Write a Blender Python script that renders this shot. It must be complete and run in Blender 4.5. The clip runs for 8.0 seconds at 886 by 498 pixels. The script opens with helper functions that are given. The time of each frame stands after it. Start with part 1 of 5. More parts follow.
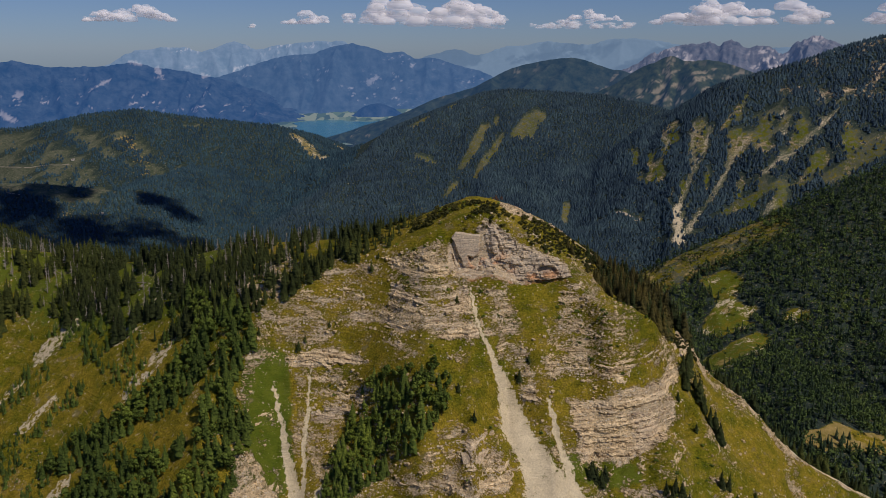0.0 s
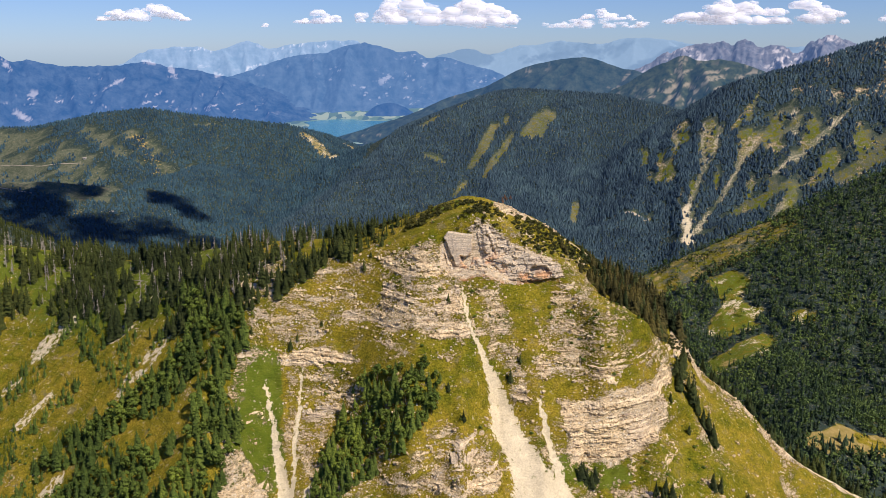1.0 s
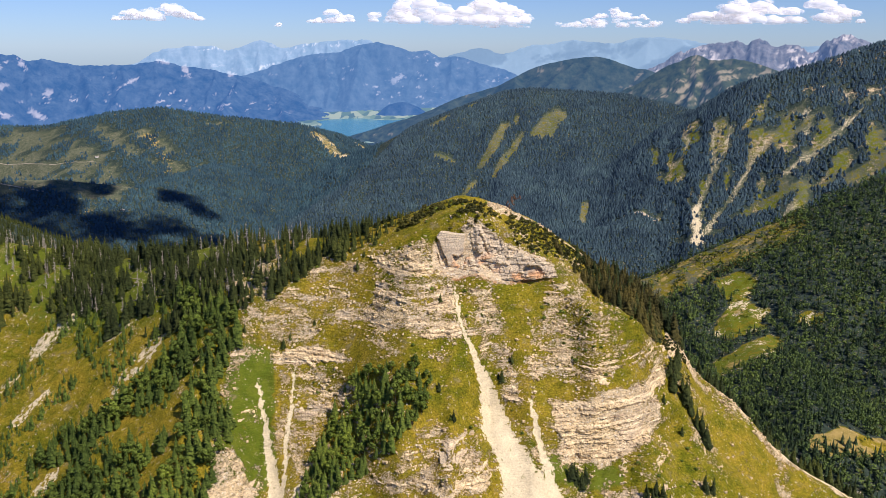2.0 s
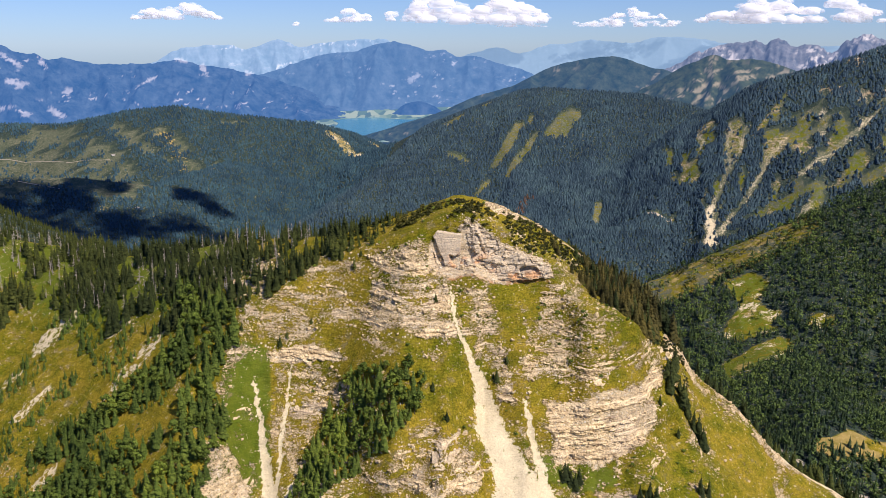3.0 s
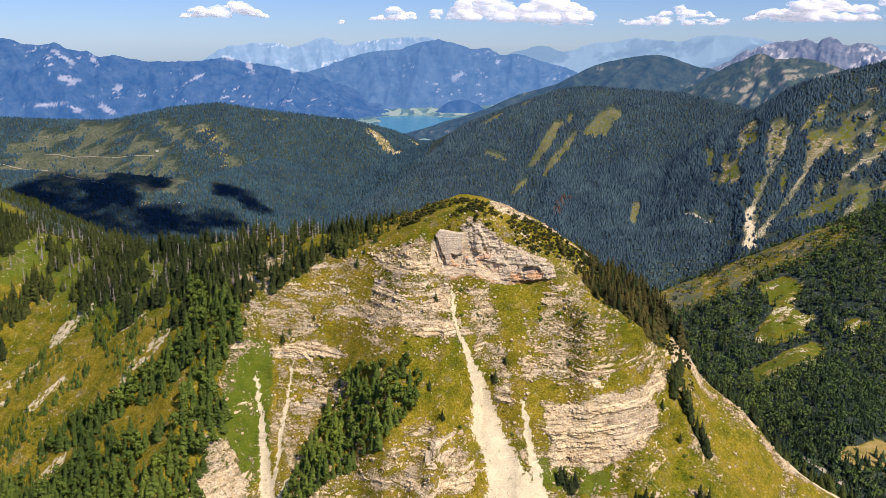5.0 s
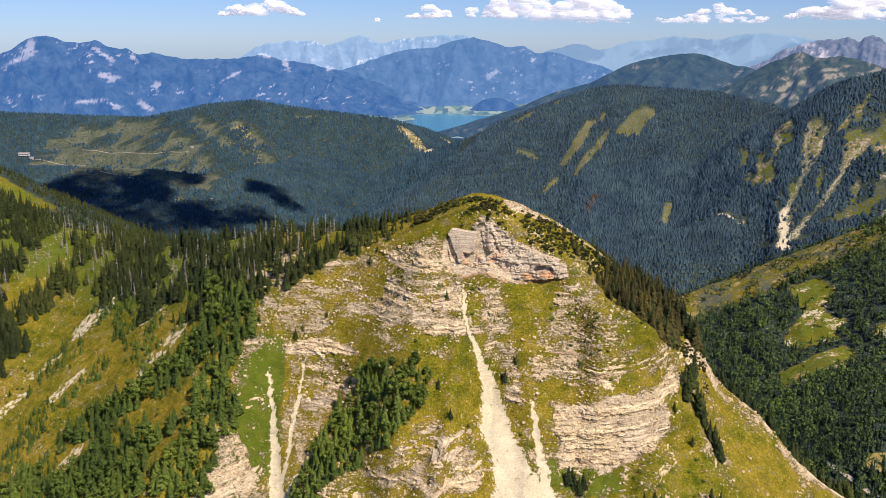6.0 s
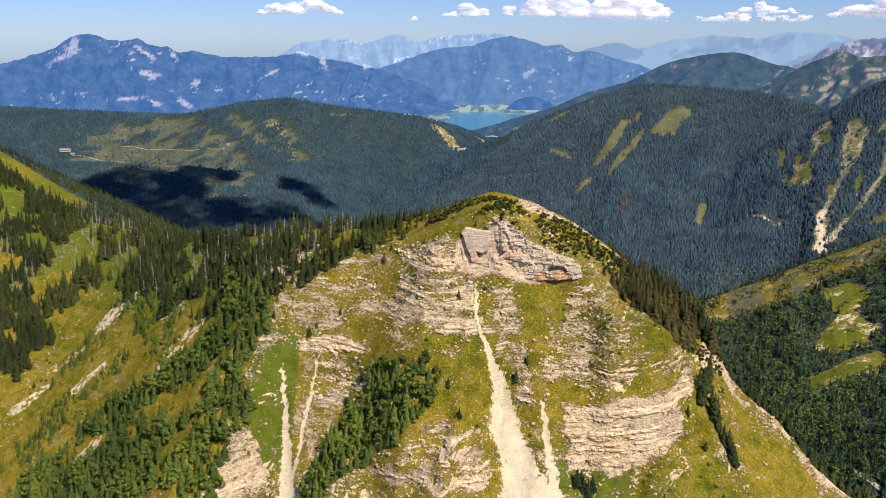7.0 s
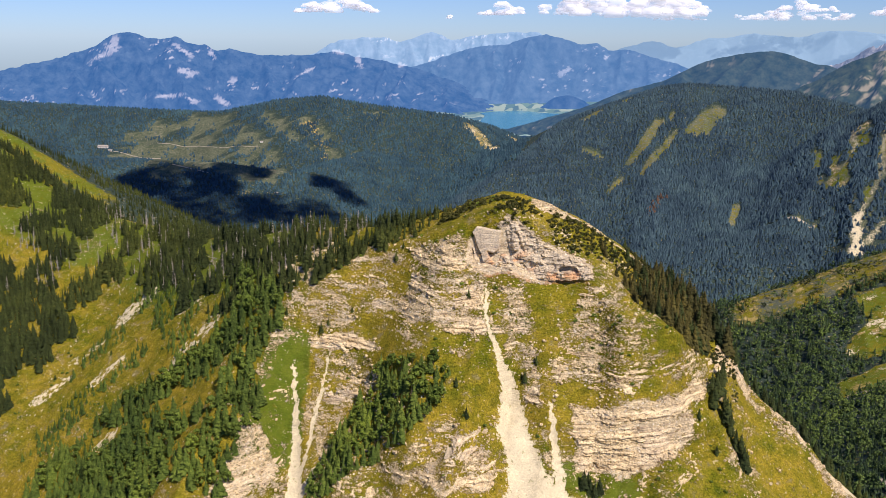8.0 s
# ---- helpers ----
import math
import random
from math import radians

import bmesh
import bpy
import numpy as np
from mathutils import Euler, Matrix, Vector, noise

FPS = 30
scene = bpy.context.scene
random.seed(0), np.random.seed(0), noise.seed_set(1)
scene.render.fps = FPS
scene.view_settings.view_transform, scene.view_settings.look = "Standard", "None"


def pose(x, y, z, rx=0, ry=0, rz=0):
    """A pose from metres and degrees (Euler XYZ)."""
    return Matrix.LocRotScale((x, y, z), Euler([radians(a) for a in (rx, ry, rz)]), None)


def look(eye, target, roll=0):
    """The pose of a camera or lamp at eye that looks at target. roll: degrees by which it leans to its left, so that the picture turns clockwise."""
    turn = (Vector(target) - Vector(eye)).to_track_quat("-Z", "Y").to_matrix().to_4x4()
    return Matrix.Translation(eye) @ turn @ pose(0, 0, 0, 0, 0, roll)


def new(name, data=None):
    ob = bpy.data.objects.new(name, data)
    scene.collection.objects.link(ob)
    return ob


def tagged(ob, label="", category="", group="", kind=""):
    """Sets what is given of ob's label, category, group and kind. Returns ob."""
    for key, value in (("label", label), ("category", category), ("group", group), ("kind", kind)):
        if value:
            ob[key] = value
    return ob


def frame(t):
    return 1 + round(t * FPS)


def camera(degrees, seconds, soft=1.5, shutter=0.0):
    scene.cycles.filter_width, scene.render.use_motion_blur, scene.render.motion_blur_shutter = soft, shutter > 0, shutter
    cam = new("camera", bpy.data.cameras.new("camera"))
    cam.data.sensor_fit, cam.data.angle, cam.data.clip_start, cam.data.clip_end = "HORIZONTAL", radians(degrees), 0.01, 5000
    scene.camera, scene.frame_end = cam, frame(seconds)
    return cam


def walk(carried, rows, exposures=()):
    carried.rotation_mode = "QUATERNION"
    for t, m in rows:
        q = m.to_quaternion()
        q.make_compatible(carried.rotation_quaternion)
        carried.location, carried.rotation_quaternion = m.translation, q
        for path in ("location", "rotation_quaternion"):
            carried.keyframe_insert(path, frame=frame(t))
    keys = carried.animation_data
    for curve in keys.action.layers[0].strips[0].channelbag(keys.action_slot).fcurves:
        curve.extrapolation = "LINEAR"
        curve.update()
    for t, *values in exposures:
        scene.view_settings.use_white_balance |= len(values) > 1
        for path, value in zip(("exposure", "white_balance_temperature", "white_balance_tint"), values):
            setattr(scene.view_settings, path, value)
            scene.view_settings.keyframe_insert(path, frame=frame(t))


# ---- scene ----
cam = camera(54.0, 8.0, 0.7)
METRES, EYE, TILT, LEAN, TURN = 80.0, 500.0, -13.0, 0.0, 0.0
ROWS = [
    (0.0, 0.0, 0.0, 0.0, 0.0, 0.0, -0.0),
    (0.5, 0.06, 0.0013, 0.0004, 0.47, -0.03, -0.12),
    (1.0, 0.1202, 0.0033, 0.0008, 0.88, -0.04, -0.22),
    (1.5, 0.1799, 0.0058, 0.0012, 1.31, -0.06, -0.32),
    (3.0, 0.3583, 0.0158, 0.0054, 2.93, -0.14, -0.79),
    (3.5, 0.4181, 0.0207, 0.0073, 3.61, -0.18, -0.98),
    (4.0, 0.4782, 0.0263, 0.0096, 4.3, -0.21, -1.16),
    (5.5, 0.665, 0.0475, 0.0175, 6.96, -0.41, -1.83),
    (6.0, 0.7287, 0.0585, 0.021, 8.21, -0.52, -2.15),
    (6.5, 0.7933, 0.0709, 0.0249, 9.48, -0.63, -2.48),
    (7.0, 0.8584, 0.0852, 0.0293, 10.63, -0.72, -2.77),
    (7.5, 0.9236, 0.1007, 0.0337, 11.79, -0.83, -3.07),
    (8.0, 0.9892, 0.1181, 0.0389, 12.95, -0.94, -3.36),
]
FADE = [(t, stops, 6450, 17) for t, stops in ((0.0, -1.07), (0.2, -0.89), (0.4, -0.71), (0.6, -0.49), (0.8, -0.28), (1.0, -0.08), (1.3, 0.05), (8.0, 0.05))]
walk(cam, [(t, pose(0, 0, EYE, TILT, LEAN, TURN) @ pose(METRES * x, METRES * y, METRES * z, 90 + pitch, roll, yaw)) for t, x, y, z, yaw, pitch, roll in ROWS], FADE)

# ---- sky and sun: a clear late-summer noon, the sun high to the east-south-east ----
SUN_HEIGHT, SUN_SIDE = radians(50), radians(130)
world = bpy.data.worlds.new("sky")
scene.world = world
world.use_nodes = True
wn, wl = world.node_tree.nodes, world.node_tree.links
wn.clear()
sky = wn.new("ShaderNodeTexSky")
sky.sky_type, sky.sun_disc = "NISHITA", False
sky.sun_elevation, sky.sun_rotation = SUN_HEIGHT, SUN_SIDE
sky.altitude, sky.air_density, sky.dust_density, sky.ozone_density = 1500, 1.0, 0.4, 2.0
back = wn.new("ShaderNodeBackground")
back.inputs["Strength"].default_value = 0.088
out = wn.new("ShaderNodeOutputWorld")
cool = wn.new("ShaderNodeMix")
cool.data_type, cool.blend_type = "RGBA", "MULTIPLY"
cool.inputs[0].default_value, cool.inputs[7].default_value = 1.0, (0.62, 0.82, 1.24, 1)
wl.new(sky.outputs[0], cool.inputs[6])
wl.new(cool.outputs[2], back.inputs[0])
wl.new(back.outputs[0], out.inputs[0])

sun = new("sun", bpy.data.lights.new("sun", "SUN"))
sun.data.energy, sun.data.angle, sun.data.color = 5.0, radians(0.53), (1.0, 0.90, 0.73)
TO_SUN = Vector((math.sin(SUN_SIDE) * math.cos(SUN_HEIGHT), math.cos(SUN_SIDE) * math.cos(SUN_HEIGHT), math.sin(SUN_HEIGHT)))
sun.matrix_world = look((0, 0, 2000), Vector((0, 0, 2000)) - TO_SUN)

# ---- materials ----
def material(name, roughness=0.9, specular=0.2):
    m = bpy.data.materials.new(name)
    m.use_nodes = True
    nodes, links = m.node_tree.nodes, m.node_tree.links
    bsdf = nodes["Principled BSDF"]
    bsdf.inputs["Roughness"].default_value = roughness
    bsdf.inputs["Specular IOR Level"].default_value = specular
    return m, nodes, links, bsdf


def grain(nodes, links, scale, detail=5.0, rough=0.6, stretch=None, lumps="NOISE"):
    """A noise in world metres; its value runs about 0 to 1."""
    place = nodes.new("ShaderNodeNewGeometry").outputs["Position"]
    if stretch:
        mapping = nodes.new("ShaderNodeMapping")
        mapping.inputs["Scale"].default_value = stretch
        links.new(place, mapping.inputs[0])
        place = mapping.outputs[0]
    n = nodes.new("ShaderNodeTexNoise" if lumps == "NOISE" else "ShaderNodeTexVoronoi")
    n.inputs["Scale"].default_value = scale
    if lumps == "NOISE":
        n.inputs["Detail"].default_value, n.inputs["Roughness"].default_value = detail, rough
    links.new(place, n.inputs["Vector"])
    return n.outputs["Fac"] if lumps == "NOISE" else n.outputs["Distance"]


def ramp(nodes, links, fac, stops):
    r = nodes.new("ShaderNodeValToRGB")
    while len(r.color_ramp.elements) < len(stops):
        r.color_ramp.elements.new(0.5)
    for e, (at, colour) in zip(r.color_ramp.elements, stops):
        e.position, e.color = at, (*colour, 1)
    links.new(fac, r.inputs[0])
    return r.outputs[0]


def mixed(nodes, links, fac, a, b, mode="MIX"):
    m = nodes.new("ShaderNodeMix")
    m.data_type, m.blend_type = "RGBA", mode
    for socket, value in ((m.inputs[0], fac), (m.inputs[6], a), (m.inputs[7], b)):
        if isinstance(value, bpy.types.NodeSocket):
            links.new(value, socket)
        elif isinstance(value, (int, float)):
            socket.default_value = value
        else:
            socket.default_value = (*value, 1)
    return m.outputs[2]


def maths(nodes, links, op, a, b=0.0, clamp=False):
    m = nodes.new("ShaderNodeMath")
    m.operation, m.use_clamp = op, clamp
    for socket, value in zip(m.inputs, (a, b)):
        if isinstance(value, bpy.types.NodeSocket):
            links.new(value, socket)
        else:
            socket.default_value = value
    return m.outputs[0]


def relief(nodes, links, bsdf, height, distance, strength=1.0):
    b = nodes.new("ShaderNodeBump")
    b.inputs["Strength"].default_value, b.inputs["Distance"].default_value = strength, distance
    links.new(height, b.inputs["Height"])
    links.new(b.outputs[0], bsdf.inputs["Normal"])


def attribute(nodes, name):
    a = nodes.new("ShaderNodeAttribute")
    a.attribute_name = name
    return a.outputs["Fac"]


def spread(nodes, links, fac, lo, hi):
    r = nodes.new("ShaderNodeMapRange")
    r.inputs[1].default_value, r.inputs[2].default_value = lo, hi
    links.new(fac, r.inputs[0])
    return r.outputs[0]


def limestone(n, l):
    """Banded warm limestone with darker joints and lichen; returns its colour and height."""
    fine = grain(n, l, 1.6, 6, 0.7)
    strata = grain(n, l, 1.0, 7, 0.7, (0.10, 0.10, 1.1))
    blocks = grain(n, l, 0.45, 4, 0.6, (1.0, 1.0, 1.6))
    rock = ramp(n, l, strata, [(0.34, (0.22, 0.155, 0.09)), (0.43, (0.57, 0.45, 0.285)), (0.62, (0.84, 0.70, 0.47))])
    rock = mixed(n, l, 0.85, rock, ramp(n, l, fine, [(0.36, (0.26, 0.235, 0.20)), (0.46, (0.88, 0.86, 0.83)), (0.66, (1.3, 1.28, 1.25))]), "MULTIPLY")
    rock = mixed(n, l, 0.6, rock, ramp(n, l, blocks, [(0.34, (0.62, 0.62, 0.65)), (0.56, (1.12, 1.08, 1.0))]), "MULTIPLY")
    height = maths(n, l, "ADD", fine, maths(n, l, "MULTIPLY", strata, 1.6))
    return rock, height


def make_ground():
    m, n, l, bsdf = material("alpine_ground", 0.95, 0.1)
    fine, mid, wide = grain(n, l, 1.3, 6, 0.7), grain(n, l, 0.16, 6, 0.6), grain(n, l, 0.022, 5, 0.6)
    grass = ramp(n, l, mid, [(0.34, (0.095, 0.112, 0.008)), (0.5, (0.235, 0.200, 0.014)), (0.64, (0.420, 0.300, 0.042))])
    grass = mixed(n, l, 0.4, grass, ramp(n, l, wide, [(0.40, (0.098, 0.128, 0.006)), (0.60, (0.370, 0.262, 0.030))]))
    grass = mixed(n, l, 0.85, grass, ramp(n, l, fine, [(0.36, (0.30, 0.34, 0.32)), (0.64, (1.48, 1.44, 1.34))]), "MULTIPLY")
    dry = ramp(n, l, mid, [(0.3, (0.24, 0.19, 0.05)), (0.7, (0.42, 0.31, 0.11))])
    rock, height = limestone(n, l)
    rock = mixed(n, l, maths(n, l, "MULTIPLY", attribute(n, "grey"), 0.22), rock, (0.50, 0.47, 0.45))
    scree = ramp(n, l, fine, [(0.3, (0.62, 0.52, 0.34)), (0.7, (0.90, 0.79, 0.56))])
    scree = mixed(n, l, 0.5, scree, ramp(n, l, mid, [(0.35, (0.75, 0.74, 0.72)), (0.65, (1.1, 1.1, 1.08))]), "MULTIPLY")
    wood = ramp(n, l, mid, [(0.35, (0.024, 0.042, 0.034)), (0.65, (0.052, 0.076, 0.062))])
    heath = ramp(n, l, mid, [(0.34, (0.060, 0.084, 0.056)), (0.5, (0.106, 0.122, 0.080)), (0.66, (0.190, 0.182, 0.130))])
    heath = mixed(n, l, 0.5, heath, ramp(n, l, wide, [(0.40, (0.6, 0.7, 0.6)), (0.60, (1.25, 1.2, 1.15))]), "MULTIPLY")
    soil = ramp(n, l, mid, [(0.35, (0.34, 0.14, 0.05)), (0.65, (0.52, 0.27, 0.11))])
    green = ramp(n, l, mid, [(0.3, (0.080, 0.125, 0.010)), (0.7, (0.165, 0.190, 0.020))])
    green = mixed(n, l, 0.5, green, ramp(n, l, fine, [(0.34, (0.5, 0.5, 0.5)), (0.66, (1.3, 1.3, 1.25))]), "MULTIPLY")

    def edge(name, breakup, sharp=0.12, force=1.0):
        """Where the cover's share of the ground outweighs an even noise."""
        even = spread(n, l, breakup, 0.5 - 0.2 * force, 0.5 + 0.2 * force)
        over = maths(n, l, "SUBTRACT", maths(n, l, "ADD", attribute(n, name), even), 1.0)
        return spread(n, l, over, -sharp, sharp)

    stony = maths(n, l, "ADD", maths(n, l, "MULTIPLY", grain(n, l, 0.75, 8, 0.85, (1, 1, 1.7)), 0.62), maths(n, l, "MULTIPLY", grain(n, l, 0.13, 4, 0.6, (0.7, 0.7, 2.2)), 0.38))
    colour = mixed(n, l, edge("lush_or_shady", mid, 0.18), grass, green)
    colour = mixed(n, l, edge("heath", mid, 0.18), colour, heath)
    colour = mixed(n, l, edge("wood", mid, 0.3), colour, wood)
    colour = mixed(n, l, edge("dry", mid, 0.14), colour, dry)
    stones = edge("rock", stony, 0.05, 0.62)
    colour = mixed(n, l, stones, colour, rock)
    cells = n.new("ShaderNodeTexVoronoi")
    cells.inputs["Scale"].default_value = 0.95
    l.new(n.new("ShaderNodeNewGeometry").outputs["Position"], cells.inputs["Vector"])
    parts = n.new("ShaderNodeSeparateColor")
    l.new(cells.outputs["Color"], parts.inputs[0])
    chance = maths(n, l, "LESS_THAN", parts.outputs[0], maths(n, l, "MULTIPLY", maths(n, l, "SUBTRACT", attribute(n, "rock"), 0.10), 1.5))
    size = maths(n, l, "ADD", maths(n, l, "MULTIPLY", maths(n, l, "POWER", parts.outputs[1], 2.0), 0.42), 0.34)
    pebble = maths(n, l, "MULTIPLY", chance, maths(n, l, "LESS_THAN", maths(n, l, "ADD", cells.outputs["Distance"], maths(n, l, "MULTIPLY", fine, 0.5)), size))
    colour = mixed(n, l, pebble, colour, ramp(n, l, fine, [(0.35, (0.56, 0.48, 0.35)), (0.65, (0.90, 0.82, 0.68))]))
    colour = mixed(n, l, edge("soil", stony, 0.18), colour, soil)
    colour = mixed(n, l, edge("scree", grain(n, l, 0.45, 6, 0.7), 0.1, 0.7), colour, scree)
    l.new(colour, bsdf.inputs["Base Color"])
    relief(n, l, bsdf, maths(n, l, "ADD", height, maths(n, l, "ADD", maths(n, l, "MULTIPLY", stones, 0.8), maths(n, l, "MULTIPLY", pebble, 0.9))), 0.6, 0.9)
    return m


def make_needles(name, dark, light, even=False):
    m, n, l, bsdf = material(name, 0.85, 0.15)
    info = n.new("ShaderNodeObjectInfo").outputs["Random"]
    island = n.new("ShaderNodeNewGeometry").outputs["Random Per Island"]
    tone = maths(n, l, "ADD", maths(n, l, "MULTIPLY", info, 0.4), maths(n, l, "MULTIPLY", island, 0.35 if even else 0.6))
    col = ramp(n, l, tone, [(0.0, dark), (1.0, light)])
    col = mixed(n, l, 0.3 if even else 0.6, col, ramp(n, l, grain(n, l, 1.7, 3), [(0.3, (0.5, 0.5, 0.5)), (0.7, (1.35, 1.35, 1.3))]), "MULTIPLY")
    stand = ramp(n, l, grain(n, l, 0.011, 5, 0.65), [(0.36, (0.78, 0.80, 0.84)), (0.5, (1.0, 1.0, 1.0)), (0.64, (1.25, 1.22, 1.12))] if even else [(0.36, (0.66, 0.72, 0.80)), (0.5, (1.0, 1.0, 1.0)), (0.64, (1.5, 1.38, 1.08))])
    groups = ramp(n, l, grain(n, l, 0.045, 4, 0.7), [(0.36, (0.62, 0.66, 0.70)), (0.5, (1.0, 1.0, 1.0)), (0.66, (1.5, 1.45, 1.25))])
    l.new(mixed(n, l, 1.0, mixed(n, l, 0.75, col, groups, "MULTIPLY"), stand, "MULTIPLY"), bsdf.inputs["Base Color"])
    return m


def make_plain(name, dark, light, scale=2.0, roughness=0.9):
    m, n, l, bsdf = material(name, roughness, 0.15)
    g = grain(n, l, scale, 5)
    l.new(ramp(n, l, g, [(0.3, dark), (0.7, light)]), bsdf.inputs["Base Color"])
    relief(n, l, bsdf, g, 0.1)
    return m


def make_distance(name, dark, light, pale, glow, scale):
    """Far ranges of the backdrop: woods, pasture and bare rock; haze is painted in as cool colours and a blue glow."""
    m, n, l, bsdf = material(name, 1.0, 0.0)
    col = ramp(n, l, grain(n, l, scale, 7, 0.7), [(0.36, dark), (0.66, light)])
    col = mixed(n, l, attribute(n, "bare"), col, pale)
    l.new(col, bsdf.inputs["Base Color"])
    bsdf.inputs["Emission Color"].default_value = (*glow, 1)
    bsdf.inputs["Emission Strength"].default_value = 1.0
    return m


GROUND = make_ground()
NEEDLES = make_needles("spruce_needles", (0.016, 0.028, 0.009), (0.066, 0.080, 0.022))
# needles of the middle hills: blue air haze is mixed into the colour
HAZED_WOODS = make_needles("far_haze_tinted_needles", (0.029, 0.062, 0.088), (0.086, 0.134, 0.172), True)
LEAVES = make_needles("broad_leaves", (0.060, 0.105, 0.016), (0.175, 0.225, 0.040))
BARK = make_plain("spruce_bark", (0.06, 0.045, 0.03), (0.14, 0.11, 0.08))
DEADWOOD = make_plain("weathered_dead_wood", (0.22, 0.19, 0.165), (0.44, 0.40, 0.35), 3.0)
# western hill's needles, tinted bluer still to imitate haze
WEST_HAZED_WOODS = make_needles("west_haze_tinted_needles", (0.028, 0.068, 0.098), (0.078, 0.138, 0.178), True)
WARM = make_needles("brownish_needles", (0.040, 0.040, 0.012), (0.115, 0.095, 0.026))
SCRUB = make_needles("dwarf_pine_needles", (0.030, 0.040, 0.012), (0.105, 0.100, 0.030))
FRESH = make_needles("fresh_needles", (0.046, 0.078, 0.014), (0.150, 0.195, 0.036))
DEEP_NEEDLES = make_needles("valley_spruce_needles", (0.016, 0.038, 0.022), (0.084, 0.122, 0.056))
DEEP_LEAVES = make_needles("valley_leaves", (0.036, 0.078, 0.027), (0.122, 0.176, 0.052))
STONE, sn, sl, sb = material("limestone", 0.92, 0.1)
tone, bumps = limestone(sn, sl)
sl.new(tone, sb.inputs["Base Color"])
relief(sn, sl, sb, bumps, 0.4, 0.8)

# ---- the shape of the land, as functions of the plan ----
def lattice(i, j, seed):
    h = i * np.uint32(374761393) + j * np.uint32(668265263) + np.uint32(seed * 982451653 & 0xFFFFFFFF)
    h = (h ^ (h >> np.uint32(13))) * np.uint32(1274126177)
    return ((h ^ (h >> np.uint32(16))) & np.uint32(0xFFFF)) / 65535.0


def noise2(x, y, seed=0):
    """Smooth value noise in -1..1."""
    x, y = np.asarray(x, float), np.asarray(y, float)
    i, j = np.floor(x), np.floor(y)
    u, v = x - i, y - j
    i, j = i.astype(np.int64).astype(np.uint32), j.astype(np.int64).astype(np.uint32)
    one = np.uint32(1)
    u, v = u * u * u * (u * (6 * u - 15) + 10), v * v * v * (v * (6 * v - 15) + 10)
    a, b = lattice(i, j, seed), lattice(i + one, j, seed)
    c, d = lattice(i, j + one, seed), lattice(i + one, j + one, seed)
    return 2 * (a + (b - a) * u + (c - a) * v + (a - b - c + d) * u * v) - 1


def fbm(x, y, octaves=4, seed=0, gain=0.5):
    total, amp, norm = 0.0, 1.0, 0.0
    for k in range(octaves):
        total = total + amp * noise2(x * 2.03 ** k + 17.3 * k, y * 2.03 ** k - 9.1 * k, seed + k)
        norm, amp = norm + amp, amp * gain
    return total / norm


def ridged(x, y, octaves=4, seed=0):
    total, amp, norm = 0.0, 1.0, 0.0
    for k in range(octaves):
        total = total + amp * (1 - 2 * np.abs(noise2(x * 2.1 ** k + 5.7 * k, y * 2.1 ** k + 3.3 * k, seed + k)))
        norm, amp = norm + amp, amp * 0.5
    return total / norm


def smooth(a, b, x):
    t = np.clip((x - a) / (b - a), 0, 1)
    return t * t * (3 - 2 * t)


def upper(a, b, w):
    return 0.5 * (a + b + np.sqrt((a - b) ** 2 + w * w))


def glide(x, xs, ys):
    """A smooth curve through stations (cubic, no overshoot)."""
    xs, ys = np.asarray(xs, float), np.asarray(ys, float)
    h, d = np.diff(xs), np.diff(ys) / np.diff(xs)
    m = np.zeros(len(xs))
    same = d[:-1] * d[1:] > 0
    m[1:-1][same] = 2 * d[:-1][same] * d[1:][same] / (d[:-1] + d[1:])[same]
    m[0], m[-1] = d[0], d[-1]
    k = np.clip(np.searchsorted(xs, x) - 1, 0, len(xs) - 2)
    xc = np.clip(x, xs[0], xs[-1])
    t = (xc - xs[k]) / h[k]
    y = ((2 * t ** 3 - 3 * t ** 2 + 1) * ys[k] + (t ** 3 - 2 * t ** 2 + t) * h[k] * m[k]
         + (3 * t ** 2 - 2 * t ** 3) * ys[k + 1] + (t ** 3 - t ** 2) * h[k] * m[k + 1])
    return y + (x - xc) * np.where(x < xs[0], m[0], m[-1])


def near_line(x, y, pts):
    """Distance to a polyline in plan, and its value there."""
    best, value = np.full(np.shape(x), 1e9), np.zeros(np.shape(x))
    for (x0, y0, z0), (x1, y1, z1) in zip(pts[:-1], pts[1:]):
        dx, dy = x1 - x0, y1 - y0
        t = np.clip(((x - x0) * dx + (y - y0) * dy) / (dx * dx + dy * dy), 0, 1)
        d = np.hypot(x - x0 - t * dx, y - y0 - t * dy)
        value = np.where(d < best, z0 + t * (z1 - z0), value)
        best = np.minimum(d, best)
    return best, value


# The near mountain: its crest in plan and height, station by station from west to east.
CREST = [(-560, 600, 480), (-470, 585, 446), (-387, 565, 411), (-330, 550, 385), (-258, 522, 375), (-190, 493, 375), (-140, 469, 385), (-104, 453, 395),
         (-52, 426, 404), (-15, 413, 417), (16, 409, 428), (40, 416, 420), (84, 431, 389), (100, 428, 377), (112, 421, 368), (123, 413, 354),
         (131, 413.5, 341), (140, 412, 332.5), (149, 410, 326.5), (158, 408, 318.5), (170, 404, 304), (200, 408, 283), (240, 402, 261), (330, 390, 215)]
